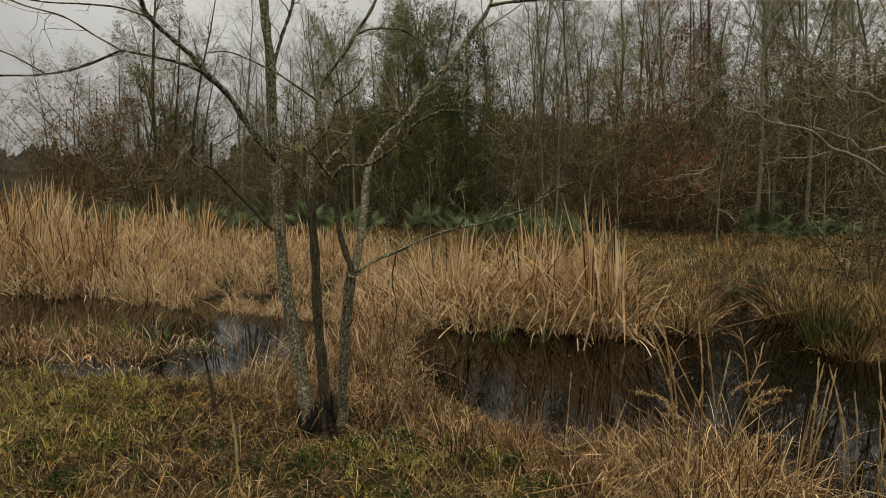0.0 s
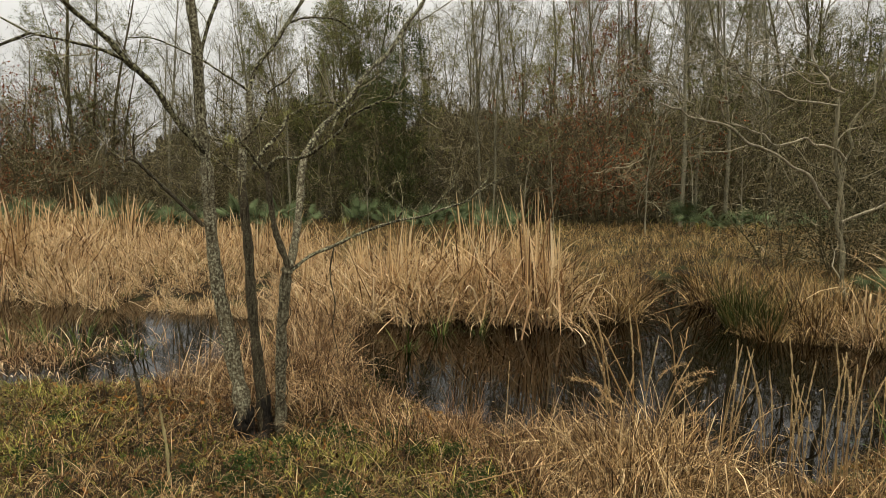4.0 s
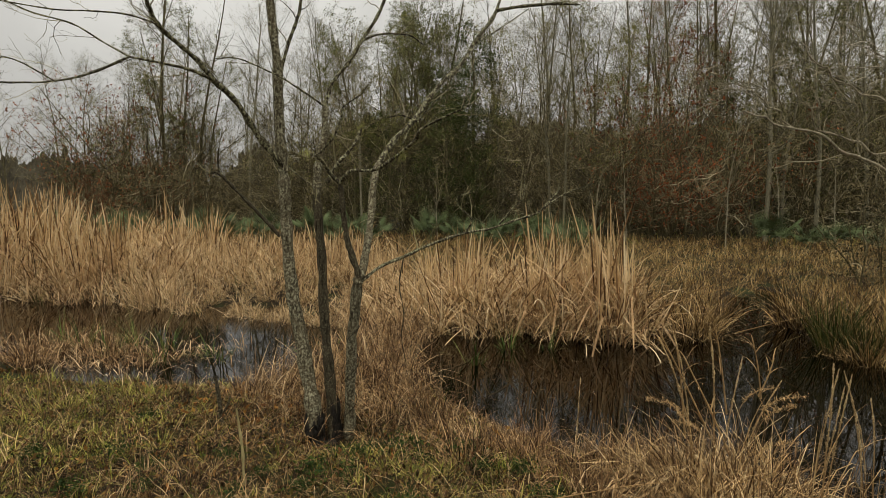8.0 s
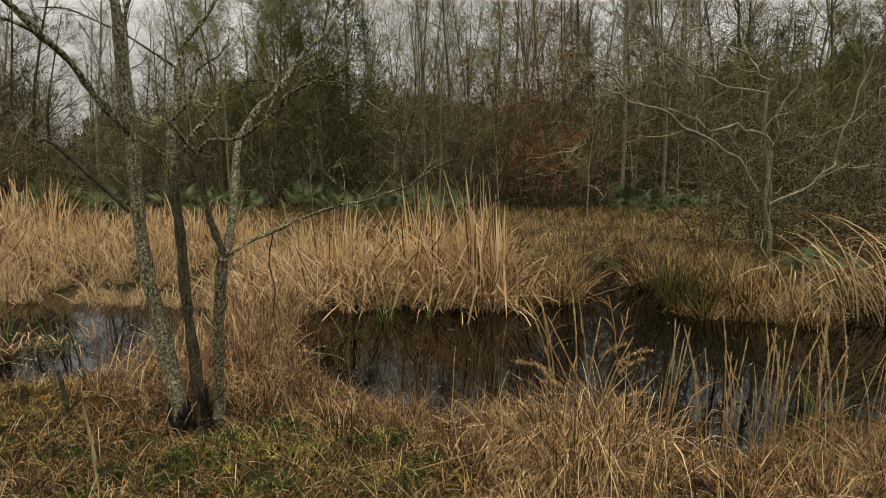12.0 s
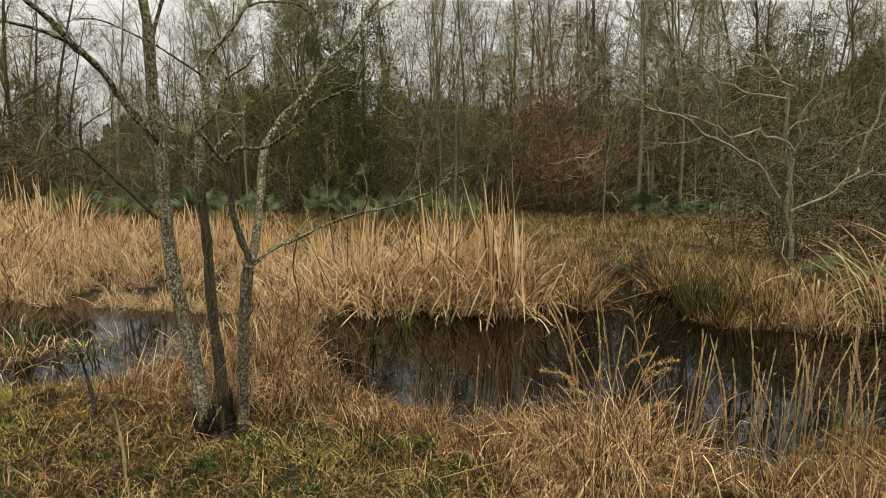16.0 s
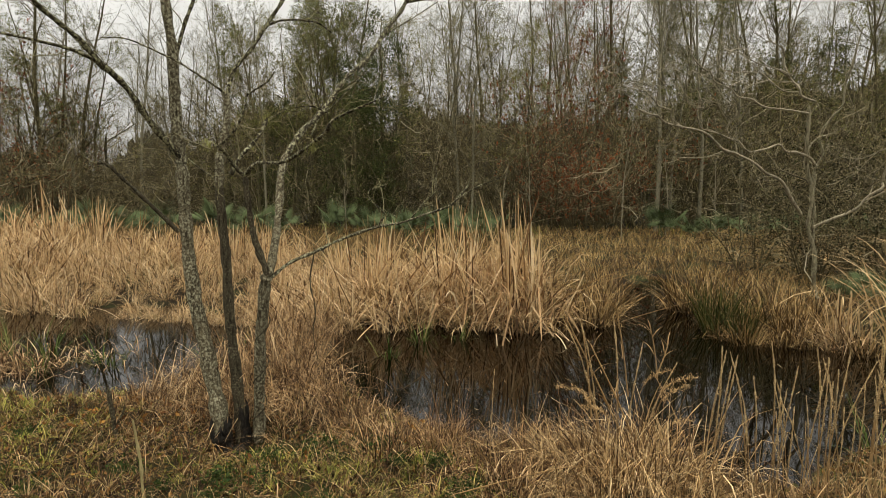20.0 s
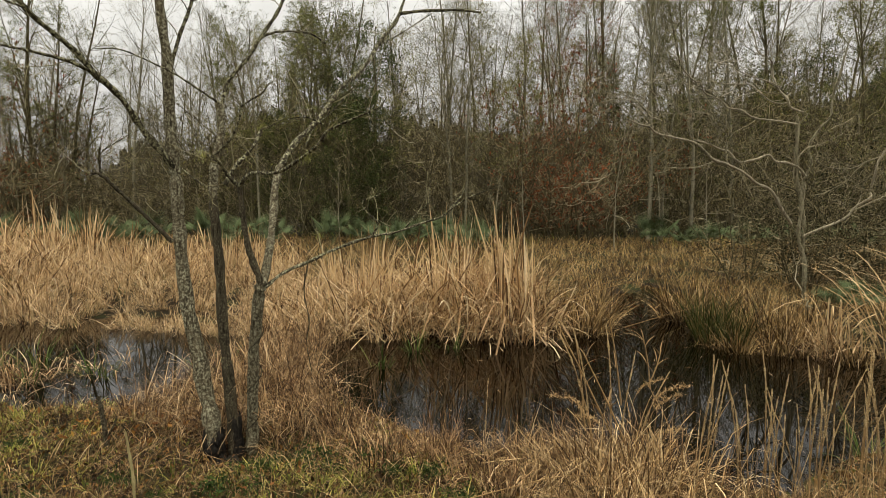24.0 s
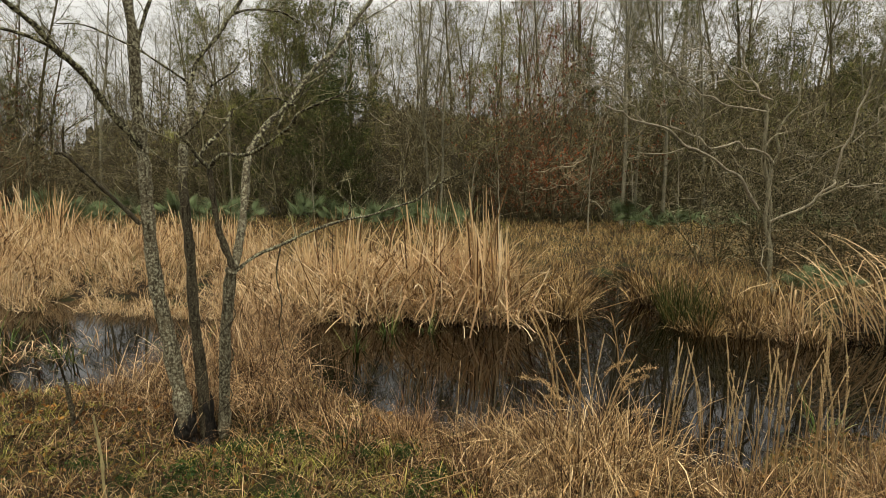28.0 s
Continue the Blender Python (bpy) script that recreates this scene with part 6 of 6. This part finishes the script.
def stub_and_sticks():
    stub = thing("broken_stub", "short dark broken stem standing on the bank", "dead stem")
    stub.matrix_basis = at(-2.3, 4.05)
    v, q, *_ = limb_mesh([(0, 0, 0), (-0.015, 0, 0.18), (-0.04, 0, 0.36), (-0.05, 0, 0.42)], 0.022, 0.012, 9, 0.12)
    stem = part("stem", [(v, q)], DARKBARK, stub, "", True)
    v, q, *_ = limb_mesh([(-0.01, 0, 0.1), (0.05, 0, 0.2), (0.07, 0, 0.27)], 0.01, 0.006, 7, 0.12)
    part("side_stub", [(v, q)], DARKBARK, stem, "", True)
    v, q, *_ = limb_mesh([(-1.55, 2.98, -0.16), (-1.57, 3.0, 0.05), (-1.585, 3.0, 0.18), (-1.6, 3.0, 0.29)], 0.008, 0.006, 8, 0.16)
    tagged(part("thistle_stalk", [(v, q)], PALESTALK, None, "", True), "pale green broken plant stalk standing on the bank", "plant stalk")
    for pts in ([(-1.8, 7.75, -0.36), (-1.1, 7.7, -0.34), (-0.5, 7.72, -0.38)], [(2.9, 8.3, -0.3), (3.3, 7.9, -0.05), (3.7, 7.7, 0.12)], [(1.9, 8.3, 0.02), (2.5, 8.4, 0.22), (3.2, 8.5, 0.4)], [(0.1, 2.95, -0.1), (0.45, 3.0, -0.03), (0.75, 3.03, 0.02), (1.0, 3.1, -0.02)]):
        v, q, *_ = limb_mesh(pts, 0.0016 * pts[0][1] ** 0.75, 0.0022, 6, 0.05)
        tagged(part("fallen_stem", [(v, q)], PALE, None, "", True), "pale dry fallen stem lying across the grass", "dead stem", "fallen stems")


stub_and_sticks()


def backdrop():
    g = np.random.default_rng(330)
    n = 1600
    az = np.linspace(-75, 75, n)
    a = np.radians(az)
    rough = np.convolve(g.normal(0, 1, n + 30), np.ones(31) / 31, "valid") * 6 + np.abs(g.normal(0, 0.3, n))
    h = np.interp(az, [-75, -42, -38, -32, -24, -18, 4, 10, 16, 75], [4, 4, 5, 6, 6, 11, 10, 9, 13, 12]) + rough
    r = 75.0
    lo = np.stack([r * np.sin(a), r * np.cos(a), np.full(n, -1.0)], -1)
    hi = np.stack([r * np.sin(a), r * np.cos(a), h], -1)
    k = np.arange(n - 1)
    ob = part("backdrop", [(np.concatenate([lo, hi]), np.stack([k, k + 1, k + n + 1, k + n], -1))], FARWOOD)
    tagged(ob, "distant brown line of leafless woods", "backdrop", kind="structure")


backdrop()
